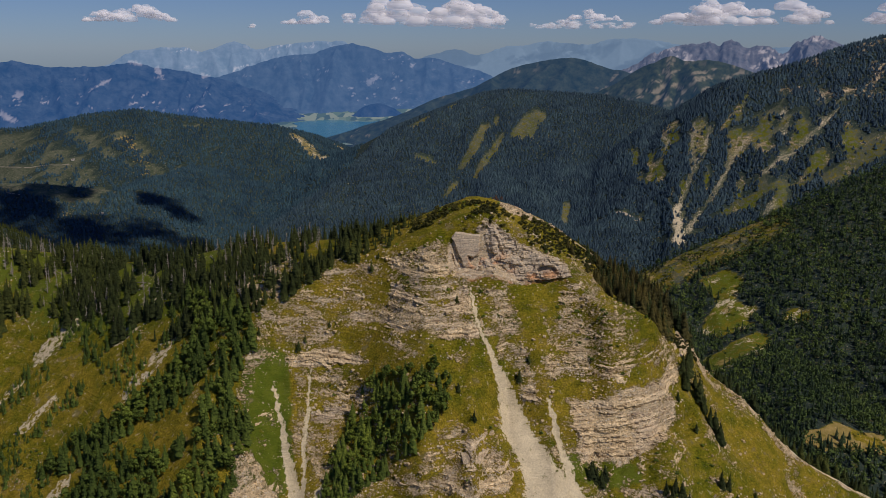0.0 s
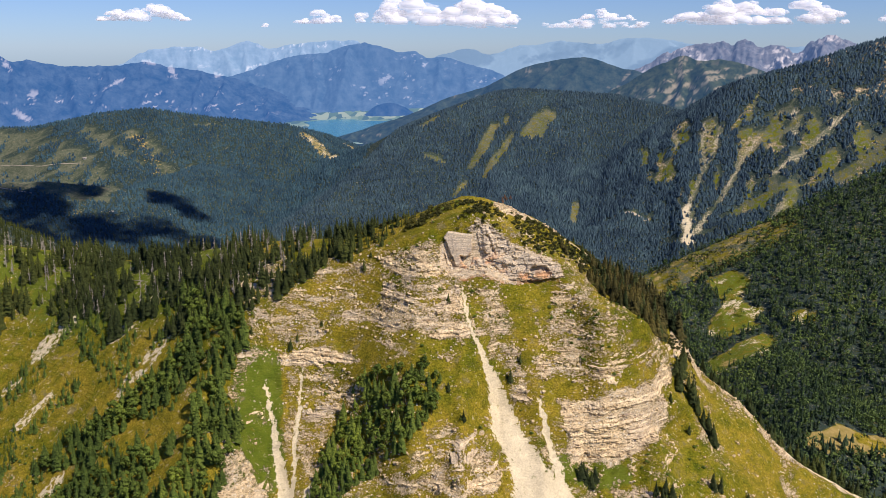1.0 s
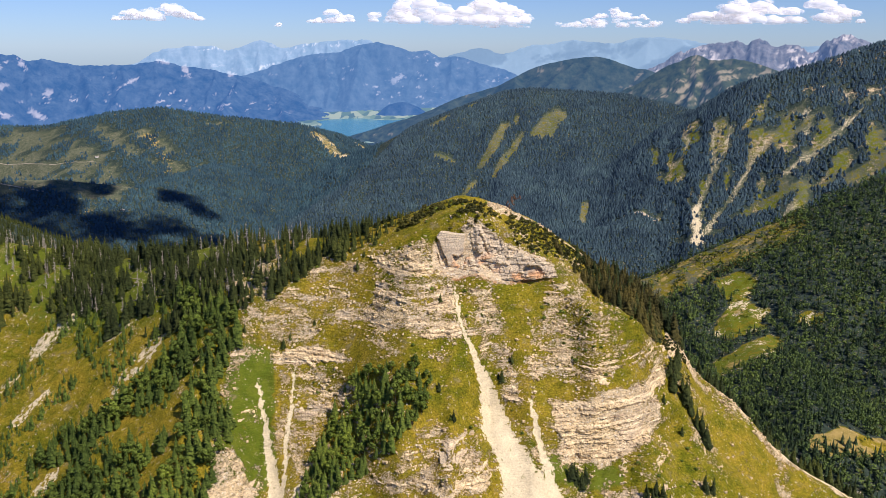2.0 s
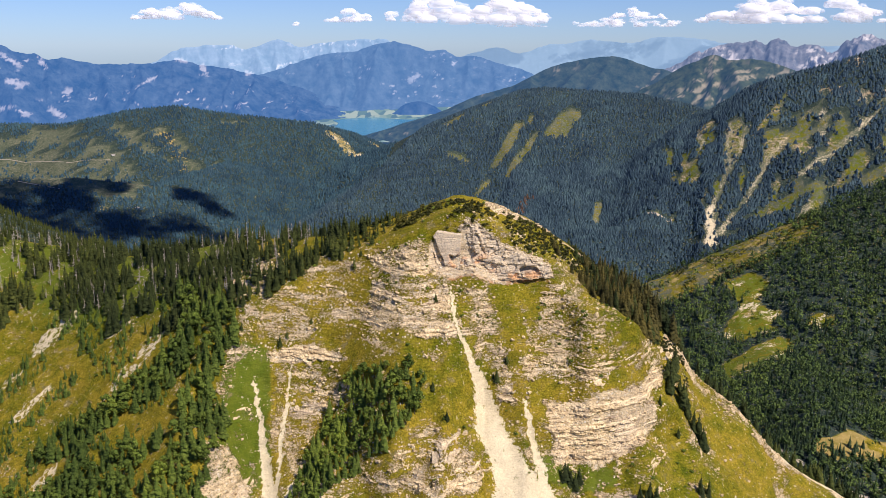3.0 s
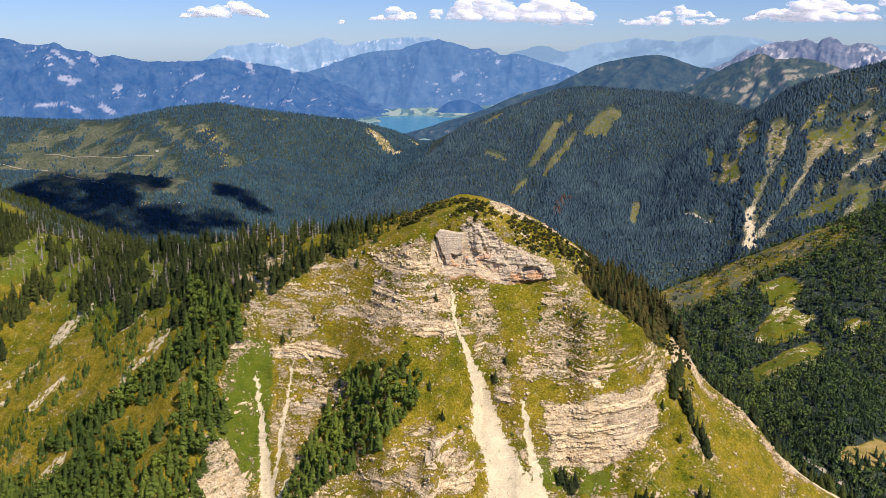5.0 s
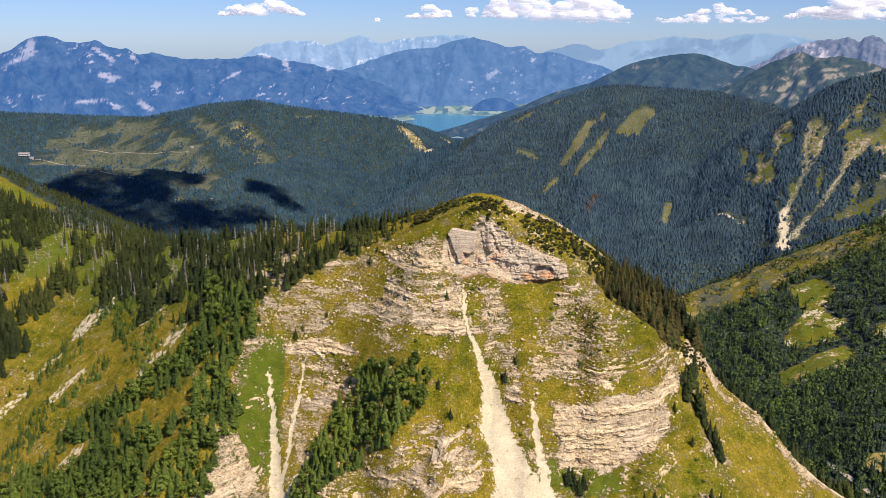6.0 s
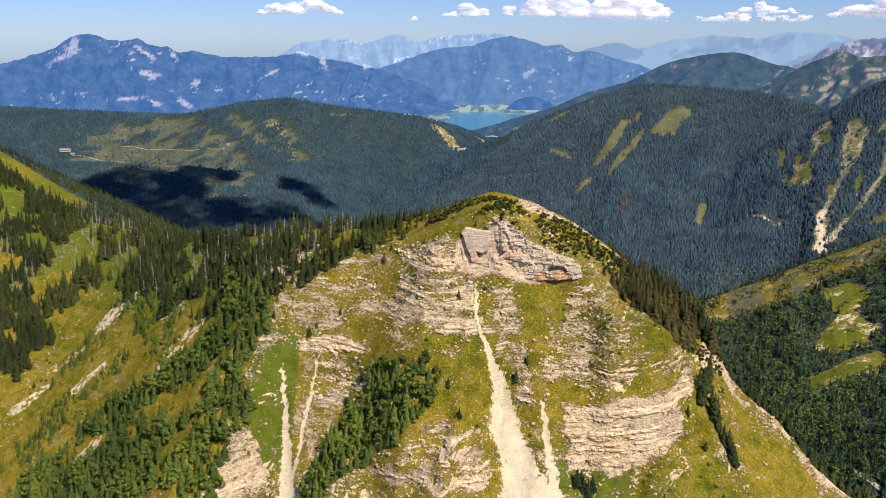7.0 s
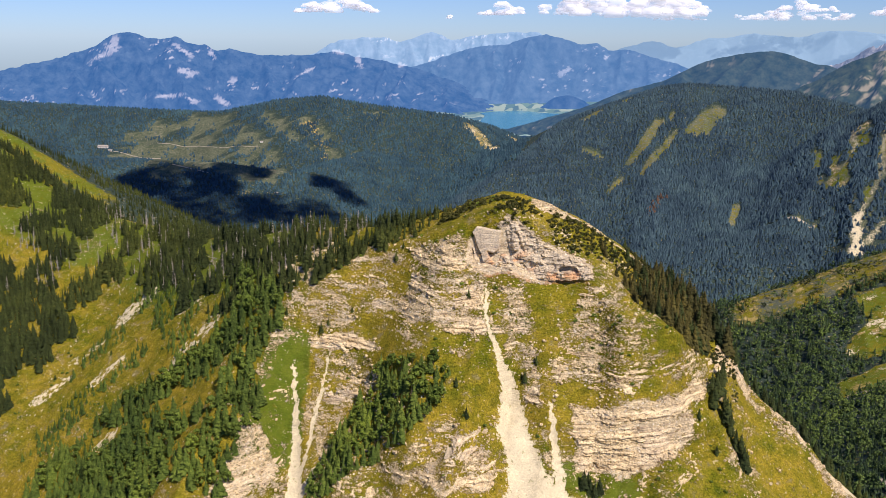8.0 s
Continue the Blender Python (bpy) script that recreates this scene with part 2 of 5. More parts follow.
# The slope that falls from it to the south: how far the cap reaches, its slope, how far the steep face goes on, its slope.
FACE = [(-330, 60, 0.30, 200, 0.62), (-230, 30, 0.30, 300, 0.68), (-150, 26, 0.30, 200, 0.60), (-100, 40, 0.25, 60, 0.62), (-86, 55, 0.32, 40, 0.95),
        (-72, 48, 0.30, 45, 1.45), (-40, 26, 0.30, 42, 1.45), (-8, 24, 0.25, 80, 1.12), (12, 20, 0.30, 70, 1.12), (28, 18, 0.30, 42, 1.75),
        (45, 24, 0.50, 50, 1.30), (62, 40, 0.38, 45, 1.45), (75, 58, 0.26, 30, 1.95), (87, 56, 0.12, 28, 1.9), (98, 46, 0.12, 24, 1.5), (112, 30, 0.5, 26, 1.0), (126, 20, 0.55, 40, 0.75), (170, 15, 0.55, 80, 0.72)]
CREST, FACE = np.array(CREST, float), np.array(FACE, float)


# Hollows (+) and ribs (-) of the south face: middle in plan, reach across and in depth, how far it stands back.
HOLLOWS = np.array([(11, 377, 11, 9, 9), (10, 350, 15, 22, 11), (5, 322, 12, 12, 8), (-26, 380, 14, 10, 6), (-66, 372, 16, 12, 5), (42, 390, 12, 8, 3.5), (28, 408, 10, 8, 3), (66, 392, 9, 9, -12), (72, 362, 16, 18, -5), (88, 382, 9, 9, -8),
                    (57, 338, 9, 9, -4), (-76, 322, 12, 14, -8), (140, 355, 18, 16, -15), (-235, 440, 34, 36, 12), (-250, 495, 24, 18, 10), (196, 396, 20, 14, -12)], float)


def near_mountain(x, y):
    for cx, cy, rx, ry, back in HOLLOWS:
        y = y - back * np.exp(-((x - cx) / rx) ** 2 - ((y - cy) / ry) ** 2)
    away = np.maximum(-560 - x, 0) + np.maximum(x - 330, 0)
    x = np.clip(x, -560, 330)
    yc = glide(x, CREST[:, 0], CREST[:, 1])
    zc = glide(x, CREST[:, 0], CREST[:, 2])
    cap, s0, face, s1 = (glide(x, FACE[:, 0], FACE[:, k]) if k in (1, 3) else np.interp(x, FACE[:, 0], FACE[:, k]) for k in (1, 2, 3, 4))
    zc = zc + 2.8
    d = yc - y
    soft = 7.0

    def ramp(u):
        return 0.5 * (u + np.sqrt(u * u + soft * soft)) - 0.5 * soft * np.exp(-np.abs(u) / soft)

    front = zc - s0 * ramp(d) - (s1 - s0) * ramp(d - cap) + (s1 - 0.6) * ramp(d - cap - face)
    back = np.maximum(-d, 0)
    return front - 0.3 * away - 0.75 * ramp(-d) * smooth(-5, 40, back) - 0.25 * np.maximum(back - 6, 0)


# Ridges behind it: nodes of the crest, slope, depth of the ribs, their spacing, seed.
RIDGES = []
RIDGES.append(([(-900, 660, 520), (-700, 690, 480), (-505, 700, 412), (-398, 700, 358), (-330, 705, 318), (-250, 740, 250)], 0.62, 5, 70, 1))
RIDGES.append(([(190, 560, 190), (300, 640, 217), (330, 900, 197), (420, 800, 208), (560, 800, 255), (900, 850, 380)], 0.42, 5, 80, 2, 0.0, 0.0))
RIDGES.append(([(180, 1040, 196), (240, 1060, 216), (330, 1080, 250), (430, 1100, 288), (560, 1130, 340), (900, 1200, 450)], 0.42, 7, 60, 3, 0.0, 0.7))
RIDGES.append(([(-372, 1665, 130), (-350, 1700, 146), (-298, 1770, 175), (-248, 1830, 203), (-206, 1890, 226), (-150, 1960, 260), (-90, 2060, 305), (-5, 2150, 355), (107, 2215, 392), (163, 2210, 400), (260, 2200, 393), (398, 2170, 386), (500, 2080, 365)], 0.43, 14, 120, 4))
RIDGES.append(([(60, 1500, 120), (330, 1590, 196), (400, 1720, 270), (420, 1850, 335), (523, 1960, 370), (591, 1810, 436), (704, 1800, 468), (814, 1800, 505), (889, 1790, 525), (1300, 1700, 600)], 0.80, 20, 100, 5, -0.35))
RIDGES.append(([(-2600, 2300, 330), (-1763, 2250, 310), (-1264, 2230, 300), (-1067, 2220, 300), (-991, 2210, 316), (-899, 2200, 338), (-780, 2200, 350), (-663, 2200, 335), (-431, 2250, 306), (-340, 2350, 270), (-262, 2450, 226), (-200, 2500, 160)], 0.55, 14, 130, 6))
RIDGES.append(([(-1900, 1500, 240), (-1200, 1650, 245), (-800, 1700, 240), (-640, 1720, 222), (-560, 1950, 240)], 0.34, 12, 120, 7))
RIDGES.append(([(-2500, -900, 420), (-900, -700, 380), (0, -800, 360), (900, -700, 400), (2500, -900, 430)], 0.4, 20, 160, 10))
RIDGES.append(([(1300, -500, 500), (1250, 400, 520), (1400, 1000, 560)], 0.5, 20, 140, 11))
RIDGES.append(([(-1500, -500, 480), (-1400, 300, 520), (-1500, 900, 480)], 0.5, 20, 140, 12))


def ridge_height(x, y, pts, slope, depth, spacing, seed, turn=0.0, lee=0.0):
    """A ridge with a rounded crest, whose sides fall evenly and carry ribs and gullies."""
    xw, yw = x + 12 * fbm(x / 130, y / 130, 3, seed + 40), y + 12 * fbm(x / 130, y / 130, 3, seed + 60)
    top = np.full(np.shape(x), -1e4)
    near = np.full(np.shape(x), 1e9)
    for (x0, y0, z0), (x1, y1, z1) in zip(pts[:-1], pts[1:]):
        dx, dy = x1 - x0, y1 - y0
        length = dx * dx + dy * dy
        t = ((xw - x0) * dx + (yw - y0) * dy) / length + (z1 - z0) / (slope * length) * np.abs((xw - x0) * dy - (yw - y0) * dx) / math.sqrt(length)
        t = np.clip(t, 0, 1)
        d = np.hypot(xw - x0 - t * dx, yw - y0 - t * dy)
        top = np.maximum(top, z0 + t * (z1 - z0) - slope * (np.sqrt(d * d + 100) - 10))
        near = np.minimum(near, d)
    c, s = math.cos(turn), math.sin(turn)
    u, v = x * c + y * s, y * c - x * s
    rib = ridged(u / spacing + 0.35 * fbm(x / 160, y / 160, 3, seed + 20), v / (spacing * 7), 3, seed)
    if lee:
        top = top - lee * np.maximum(y - np.interp(x, [p[0] for p in pts], [p[1] for p in pts]) - 8, 0)
    return top + depth * (rib - 0.35) * smooth(8, 130, near)


def land(x, y):
    """Height of the land without its rock steps."""
    near = near_mountain(x, y)
    floor = 86 + 62 * smooth(2300, 3300, y) + 10 * fbm(x / 260, y / 260, 3, 70) * smooth(3500, 2600, y)
    h = floor + 0.0 * x
    for r in RIDGES:
        nodes, reach = np.array(r[0]), (max(p[2] for p in r[0]) - 40) / r[1] + 60
        m = (x > nodes[:, 0].min() - reach) & (x < nodes[:, 0].max() + reach) & (y > nodes[:, 1].min() - reach) & (y < nodes[:, 1].max() + reach)
        h[m] = upper(h[m], ridge_height(x[m], y[m], *r), 9.0)
    return upper(h, near, 4.0)


# ---- rock steps, gullies and what covers the land ----
def inside(x, y, ring):
    hit = np.zeros(np.shape(x), bool)
    for (x0, y0), (x1, y1) in zip(ring, ring[1:] + ring[:1]):
        if y0 != y1:
            hit ^= ((y0 > y) != (y1 > y)) & (x < x0 + (y - y0) * (x1 - x0) / (y1 - y0))
    return hit


def strip(x, y, ends, half):
    (x0, y0), (x1, y1) = ends
    return smooth(1.25 * half, 0.75 * half, near_line(x, y, [(x0, y0, 0), (x1, y1, 0)])[0])


# Rock of the south face, zone by zone: its outline across and in height, and its share of stone.
ZONES = []
ZONES.append(([(-26, 394), (-23, 406), (2, 419), (6, 408), (12, 399), (17, 384), (19, 378), (4, 377), (-13, 380), (-28, 379)], 0.60))
ZONES.append(([(20, 397), (28, 397), (34, 382), (37, 374), (41, 352), (34, 349), (30, 360), (25, 366)], 0.56))
ZONES.append(([(51, 386), (64, 395), (78, 384), (86, 366), (80, 354), (62, 354), (51, 364)], 0.47))
ZONES.append(([(52, 351.5), (66, 352.5), (81, 352.5), (100, 354), (116, 359), (125, 360), (125, 352), (109, 351), (104, 349), (108, 338), (99, 334.5), (76, 328), (57, 332)], 0.86))
ZONES.append(([(-71, 360), (-70, 363.5), (-59, 367), (-40, 366), (-31, 364.5), (-38, 360.5), (-59, 359)], 0.85))
ZONES.append(([(-22, 330), (-10, 331.5), (8, 336.5), (26, 334), (33, 334), (25, 329.5), (8, 333), (-10, 328.5)], 0.9))
ZONES.append(([(-8, 336), (-7, 347), (6, 351), (23, 345), (28, 336), (17, 333)], 0.44))
ZONES.append(([(-57, 395), (-56, 399.5), (-30, 404), (-26, 398), (-51, 395)], 0.55))
ZONES.append(([(-43, 378), (-42, 382), (-28, 386), (-13, 385), (-14, 380.5), (-39, 377.5)], 0.78))
ZONES.append(([(0, 377.5), (0, 382), (17, 385), (21, 377)], 0.85))
ZONES.append(([(-93, 352), (-88, 369), (-74, 378), (-55, 378), (-48, 367), (-81, 359.5), (-87, 345)], 0.46))
ZONES.append(([(-69, 357), (-47, 361), (-40, 345), (-51, 324), (-64, 331)], 0.50))
ZONES.append(([(-84, 332), (-77, 330), (-61, 316), (-66, 308), (-92, 310)], 0.52))
ZONES.append(([(32, 349), (32, 357), (40, 358), (42, 351)], 0.75))
ZONES.append(([(99, 349), (104, 357), (114, 363), (126, 369), (127, 352), (112, 350)], 0.80))
ZONES.append(([(70, 320), (78, 323), (100, 322), (112, 319), (100, 312), (80, 312)], 0.50))
SUMMIT_CLIFF = [(2, 405), (2, 417), (6, 419.5), (12, 418), (19, 423), (27, 419.5), (36, 411.5), (57, 403), (59, 398), (39, 396), (26, 398), (10, 400.5)]


def zone(x, z, ring, soft):
    """1 inside an outline of the face, 0 outside it, with a soft edge."""
    d = near_line(x, z, [(a, b, 0) for a, b in ring + ring[:1]])[0]
    return smooth(-soft, soft, np.where(inside(x, z, ring), d, -d))


def rock_share(x, z):
    """How much of the south face is stone, by place across and height."""
    patch = fbm(x / 20, z / 13, 4, 92)
    xj, zj = x + 3.5 * fbm(x / 11, z / 7, 3, 300), z + 1.6 * fbm(x / 9, z / 5, 3, 95)
    share = 0.25 + 0.42 * patch
    for ring, amount in ZONES:
        wear = 0.92 + 0.5 * np.minimum(fbm(x / 10, z / 2.2, 3, 127), 0.2) + 0.22 * (1 - amount) * fbm(x / 5, z / 4, 3, 128)
        share = np.maximum(share, amount * wear * zone(xj, zj, ring, 2.2))
    return np.maximum(share, 0.98 * zone(x, z, SUMMIT_CLIFF, 1.2))


# Its cliffs in plan: where they cross, how high they are, how far they reach, and what share of them is built up rather than cut down.
CLIFFS = [
    ([3, 12, 20, 34, 47, 58], [387.5, 387.5, 388.5, 389, 389.5, 390], [15, 19, 18, 6, 0, 0], 9.0, 0.12),
    ([50, 62, 76, 92, 104, 114], [343, 345, 348, 357, 365, 373], [10.0, 10.0, 10.0, 10.0, 10.0, 10.0], 9.0, 0.5),
    ([-72, -54, -36], [367, 367, 363], [4.5, 4.5, 4.5], 7.0, 0.5),
    ([-46, -28, -12], [378, 370, 364], [3.5, 3.5, 3.5], 6.0, 0.5),
    ([-20, -8, 8, 22, 32], [319, 314, 311, 316, 321], [5.5, 5.5, 5.5, 5.5, 5.5], 7.0, 0.5),
    ([84, 98, 112, 124], [371, 375, 383, 400], [4.5, 4.5, 4.5, 4.5], 6.0, 0.5),
]
# Scree chutes: height, place across, half width.
CHUTES = [
    ([308, 325, 333, 337, 343, 347, 358, 368, 383, 396], [53, 44.8, 39.4, 37, 31.4, 30, 26.6, 21.7, 15.5, 11.7], [16, 11, 7.4, 6.8, 5.6, 5.6, 2.6, 1.2, 0.7, 0.5]),
    ([318, 325, 331, 338, 345.5, 353.6], [57, 54, 52, 49.4, 47, 45.4], [3.0, 2.2, 1.8, 1.5, 1.0, 0.6]),
    ([312, 316.7, 320.5, 326, 339, 354], [-58, -59.6, -62.3, -66.7, -70.6, -76], [3.4, 3.0, 2.9, 2.2, 1.1, 0.5]),
    ([316, 321, 331, 344, 357], [-57.5, -58.5, -60.3, -59.5, -60], [1.8, 1.0, 0.9, 0.9, 0.5]),
    ([314, 318, 322, 327], [-56, -53, -50.6, -47.3], [2.4, 1.6, 1.2, 0.5]),
]
RIDGE_WOOD = [(-700, 520), (-360, 450), (-300, 440), (-258, 446), (-238, 462), (-220, 470), (-203, 452), (-155, 424), (-114, 396), (-94, 389), (-80, 386), (-58, 393), (-52, 401), (-27, 398), (-12, 404),
              (-8, 425), (-60, 470), (-120, 520), (-300, 620), (-700, 640)]
EDGE_WOOD = [(-135, 425), (-88, 392), (-88, 352), (-80, 338), (-84, 300), (-140, 300), (-215, 320), (-203, 352), (-172, 374), (-146, 370), (-118, 392)]
WEST_WOOD = [(-420, 480), (-330, 474), (-285, 464), (-246, 440), (-246, 412), (-255, 388), (-270, 365), (-340, 340), (-480, 430)]
CLUMP = [(-36, 357), (-22, 352), (-9, 347), (3, 347), (3, 340), (-9, 325), (-21, 326), (-38, 316), (-50, 310), (-52, 322), (-46, 336), (-42, 352)]
EAST_WOOD = [(60, 414), (70, 400), (82, 388), (92, 384), (101, 386), (108, 396), (116, 409), (127, 419), (118, 432), (90, 450), (60, 440), (50, 428)]
CUTS = [((222, 2075), (180, 1990), 26), ((99, 2040), (45, 1880), 13), ((136, 1990), (70, 1835), 10), ((-40, 2110), (-70, 2080), 16), ((30, 2165), (15, 2150), 10),
        ((130, 2070), (120, 2040), 7), ((-20, 1930), (-60, 1935), 9), ((30, 1830), (5, 1780), 8), ((290, 1612), (366, 1582), 7), ((250, 1720), (235, 1660), 8)]
MEADOWS = [[(308, 1015), (341, 1014), (352, 982), (336, 954), (350, 927), (330, 898), (298, 896), (285, 911), (296, 937), (312, 955)], [(262, 840), (300, 866), (335, 890), (344, 865), (322, 826), (285, 806), (262, 806)],
           [(373, 910), (391, 908), (391, 880), (371, 882)], [(273, 617), (294, 625), (340, 632), (420, 640), (420, 560), (308, 575), (293, 581), (281, 603)]]


PASTURE = [(-1330, 2087), (-1270, 2155), (-1174, 2212), (-1014, 2156), (-924, 2059), (-861, 2023), (-821, 1972), (-646, 1689), (-689, 1673), (-719, 1628), (-771, 1630), (-830, 1650), (-950, 1600), (-1010, 1700), (-1154, 2000), (-1278, 2033)]
PATCHES = [((467, 1799), (447, 1726), 18), ((505, 1731), (491, 1671), 18), ((565, 1672), (552, 1637), 15), ((612, 1668), (598, 1620), 16), ((678, 1648), (656, 1615), 16), ((688, 1586), (674, 1566), 18), ((753, 1608), (731, 1581), 17), ((615, 1758), (555, 1700), 7),
           ((417, 1690), (410, 1664), 17), ((446, 1611), (439, 1587), 8), ((540, 1572), (530, 1558), 9), ((564, 1539), (544, 1524), 10), ((608, 1537), (588, 1510), 10), ((492, 1618), (483, 1586), 6), ((413, 1738), (409, 1694), 9), ((392, 1781), (379, 1731), 6)]
GULLIES = [[(494, 1741), (480, 1671), (465, 1622), (437, 1578), (414, 1515)], [(526, 1715), (497, 1658), (470, 1626)], [(574, 1656), (540, 1622), (500, 1577), (482, 1555)], [(740, 1731), (714, 1651), (696, 1624), (644, 1602), (581, 1574)],
           [(660, 1738), (655, 1686), (655, 1662), (628, 1628)], [(766, 1681), (728, 1645), (703, 1633)], [(742, 1620), (730, 1586)], [(456, 1810), (442, 1725)], [(591, 1522), (560, 1500)], [(463, 1543), (434, 1514)]]


def relief_land(x, y):
    base = land(x, y)
    z = base.copy()
    cover = {k: np.zeros(x.shape) for k in ("rock", "scree", "wood", "dry", "soil", "lush_or_shady", "heath", "grey")}
    rim = glide(x, CREST[:, 0], CREST[:, 1])
    near = smooth(640, 560, y) * smooth(-600, -400, x) * smooth(330, 240, x)
    face = smooth(-100, -88, x + 6 * fbm(x / 15, y / 15, 3, 93)) * smooth(120, 104, x) * smooth(-8, -20, y - rim) * smooth(240, 290, y)

    rock, lush_or_shady = np.zeros(x.shape), np.zeros(x.shape)
    if y.max() > 240 and y.min() < 600 and x.max() > -700 and x.min() < 400:
        # stone, lawns and ledges of the face
        lawn = np.maximum(zone(x, base, [(30, 396.5), (54, 397), (58, 390), (48, 374), (45, 358), (40, 356), (37, 374)], 2.5), strip(x, base, ((38, 384), (40, 372)), 4))
        lawn = np.maximum(lawn, strip(x, base, ((-78, 356), (-73, 328)), 8))
        lawn = np.maximum(lawn, strip(x, base, ((-24, 376), (-28, 362)), 8))
        lawn = np.maximum(lawn, strip(x, base, ((20, 356), (14, 344)), 4))
        lawn = np.maximum(lawn, smooth(330, 326, base) * smooth(50, 56, x))
        rock = face * rock_share(x, base) * smooth(0, -8, y - rim)
        rock = rock * np.where(rock < 0.45, 1 - 0.6 * lawn, 1)
        cover["grey"] = smooth(0, 5, x) * smooth(62, 55, x) * smooth(396, 401, base) * smooth(-6, -14, y - rim)
        cover["grey"] = np.maximum(cover["grey"], 0.6 * smooth(-0.1, 0.3, fbm(x / 18, base / 9, 3, 118)) * face)
        spur = smooth(118, 128, x) * smooth(260, 200, x) * smooth(9, 3, np.abs(y - rim + 3)) * smooth(420, 380, base)
        rock = np.maximum(rock, spur * (0.52 + 0.75 * fbm(x / 6, y / 6, 3, 115)))
        slope_east = smooth(112, 122, x) * smooth(-2, -10, y - rim) * smooth(240, 290, y)
        rock = np.maximum(rock, slope_east * (0.22 + 0.5 * fbm(x / 10, y / 14, 3, 96)))
        rock = np.maximum(rock, slope_east * 0.7 * strip(x, y, ((108, 340), (140, 350)), 5) * (0.6 + fbm(x / 6, y / 6, 2, 99)))
        rock = np.maximum(rock, 0.7 * strip(x + 6 * fbm(x / 8, y / 8, 3, 123), y + 6 * fbm(x / 8, y / 8, 3, 124), ((-80, 332), (-77, 306)), 7))
        rock = np.maximum(rock, 0.95 * np.maximum(strip(x, y, ((30, 411), (42, 416)), 3.4), strip(x, y - rim + 1.5 * fbm(x / 5, y / 5, 2, 136), ((42, -0.5), (80, 0)), 1.3)) * (0.85 + 0.5 * fbm(x / 3, y / 3, 2, 137)))
        west = smooth(-96, -108, x) * near
        rock = np.maximum(rock, west * (0.10 + 0.30 * fbm(x / 16, y / 26, 4, 97)))
        for ends, half in ((((-151, 384), (-134, 402)), 4), (((-232, 416), (-222, 428)), 2.5), (((-214, 440), (-198, 452)), 5), (((-240, 392), (-228, 404)), 2.5), (((-182, 345), (-170, 356)), 3), (((-205, 395), (-196, 405)), 2.5), (((-165, 425), (-150, 436)), 3)):
            cover["scree"] = np.maximum(cover["scree"], 0.60 * strip(x + 3 * fbm(x / 9, y / 9, 3, 143), y, ends, 1.3 * half) * (0.75 + 0.9 * fbm(x / 5, y / 5, 3, 117)))
        cover["soil"] = np.maximum(0.6 * strip(x, base, ((38, 396.8), (56, 396.5)), 1.3), 0.45 * strip(x, base, ((12, 400), (30, 399)), 2.2)) * face
        lush_or_shady = np.maximum(face * strip(x, base, ((-80, 358), (-74, 326)), 10), 0.7 * strip(x, y, ((55, 334), (80, 339)), 5))

        for zs, xs, half in CHUTES:
            mid, w = np.interp(base, zs, xs), np.interp(base, zs, half)
            off = np.abs(x - mid + 0.9 * fbm(base / 5, x / 9, 3, 88) + 0.2 * fbm(base / 1.5, x / 4, 2, 87))
            there = smooth(zs[-1] + 2, zs[-1] - 2, base) * face
            cover["scree"] = np.maximum(cover["scree"], there * smooth(1.3, 0.75, off / w))
            z = z - there * np.minimum(w * 0.4, 2.0) * smooth(1.7, 0.5, off / w)
        cover["scree"] = np.maximum(cover["scree"], 0.9 * strip(x, y - rim + 0.5, ((176, 0), (262, 0)), 2.4))
        rock = rock * (1 - cover["scree"])

        # steps in the rock
        t = (base + 2.5 * fbm(x / 40, y / 40, 2, 91) + 0.05 * x) / 4.4
        f = t - np.floor(t)
        z = z + 0.65 * 4.4 * (smooth(0.3, 0.75, f) - f) * face * smooth(0.2, 0.55, rock) * (1 - cover["scree"])
        t = (base + 1.2 * fbm(x / 18, y / 18, 2, 94)) / 1.7
        f = t - np.floor(t)
        z = z + 0.6 * 1.7 * (smooth(0.3, 0.75, f) - f) * face * smooth(0.3, 0.6, rock) * (1 - cover["scree"])
        for xs, ys, high, reach, up in CLIFFS:
            u = y - np.interp(x, xs, ys) - 0.9 * fbm(x / 4, y * 0 + xs[0], 3, 98)
            across = smooth(xs[0] - 5, xs[0] + 4, x) * smooth(xs[-1] + 5, xs[-1] - 4, x)
            high = np.interp(x, xs, high)
            edge = 1 / (1 + np.exp(-np.clip(u / 0.45, -40, 40)))
            z = z + across * high * (up * edge * np.clip(1 - u / reach, 0, 1) - (1 - up) * (1 - edge) * np.clip(1 + u / reach, 0, 1))
        z = z + near * (0.9 * fbm(x / 7, y / 7, 4, 90) + 0.5 * face * rock * fbm(x / 2.6, y / 2.6, 2, 89))
        # shade below the western crest, painted as darker green ground cover
        shady = smooth(-96, -112, x) * smooth(-60, -40, y - rim + 14 * fbm(x / 25, y / 25, 3, 119)) * smooth(10, 0, y - rim)
        cover["lush_or_shady"] = np.maximum(lush_or_shady, 0.75 * shady)

    # grass ridge to the west, woods beyond
    beyond = np.clip(smooth(15, 50, y - rim) + smooth(230, 300, x) * smooth(420, 560, y) + smooth(560, 640, y), 0, 1)
    cover["wood"] = beyond * (0.93 + 0.1 * fbm(x / 60, y / 60, 3, 100))
    open_west = strip(x + 4 * fbm(x / 12, y / 12, 2, 135), y, ((-700, 689), (-400, 698)), 11) * smooth(-370, -420, x)
    cover["wood"] = cover["wood"] * (1 - open_west)
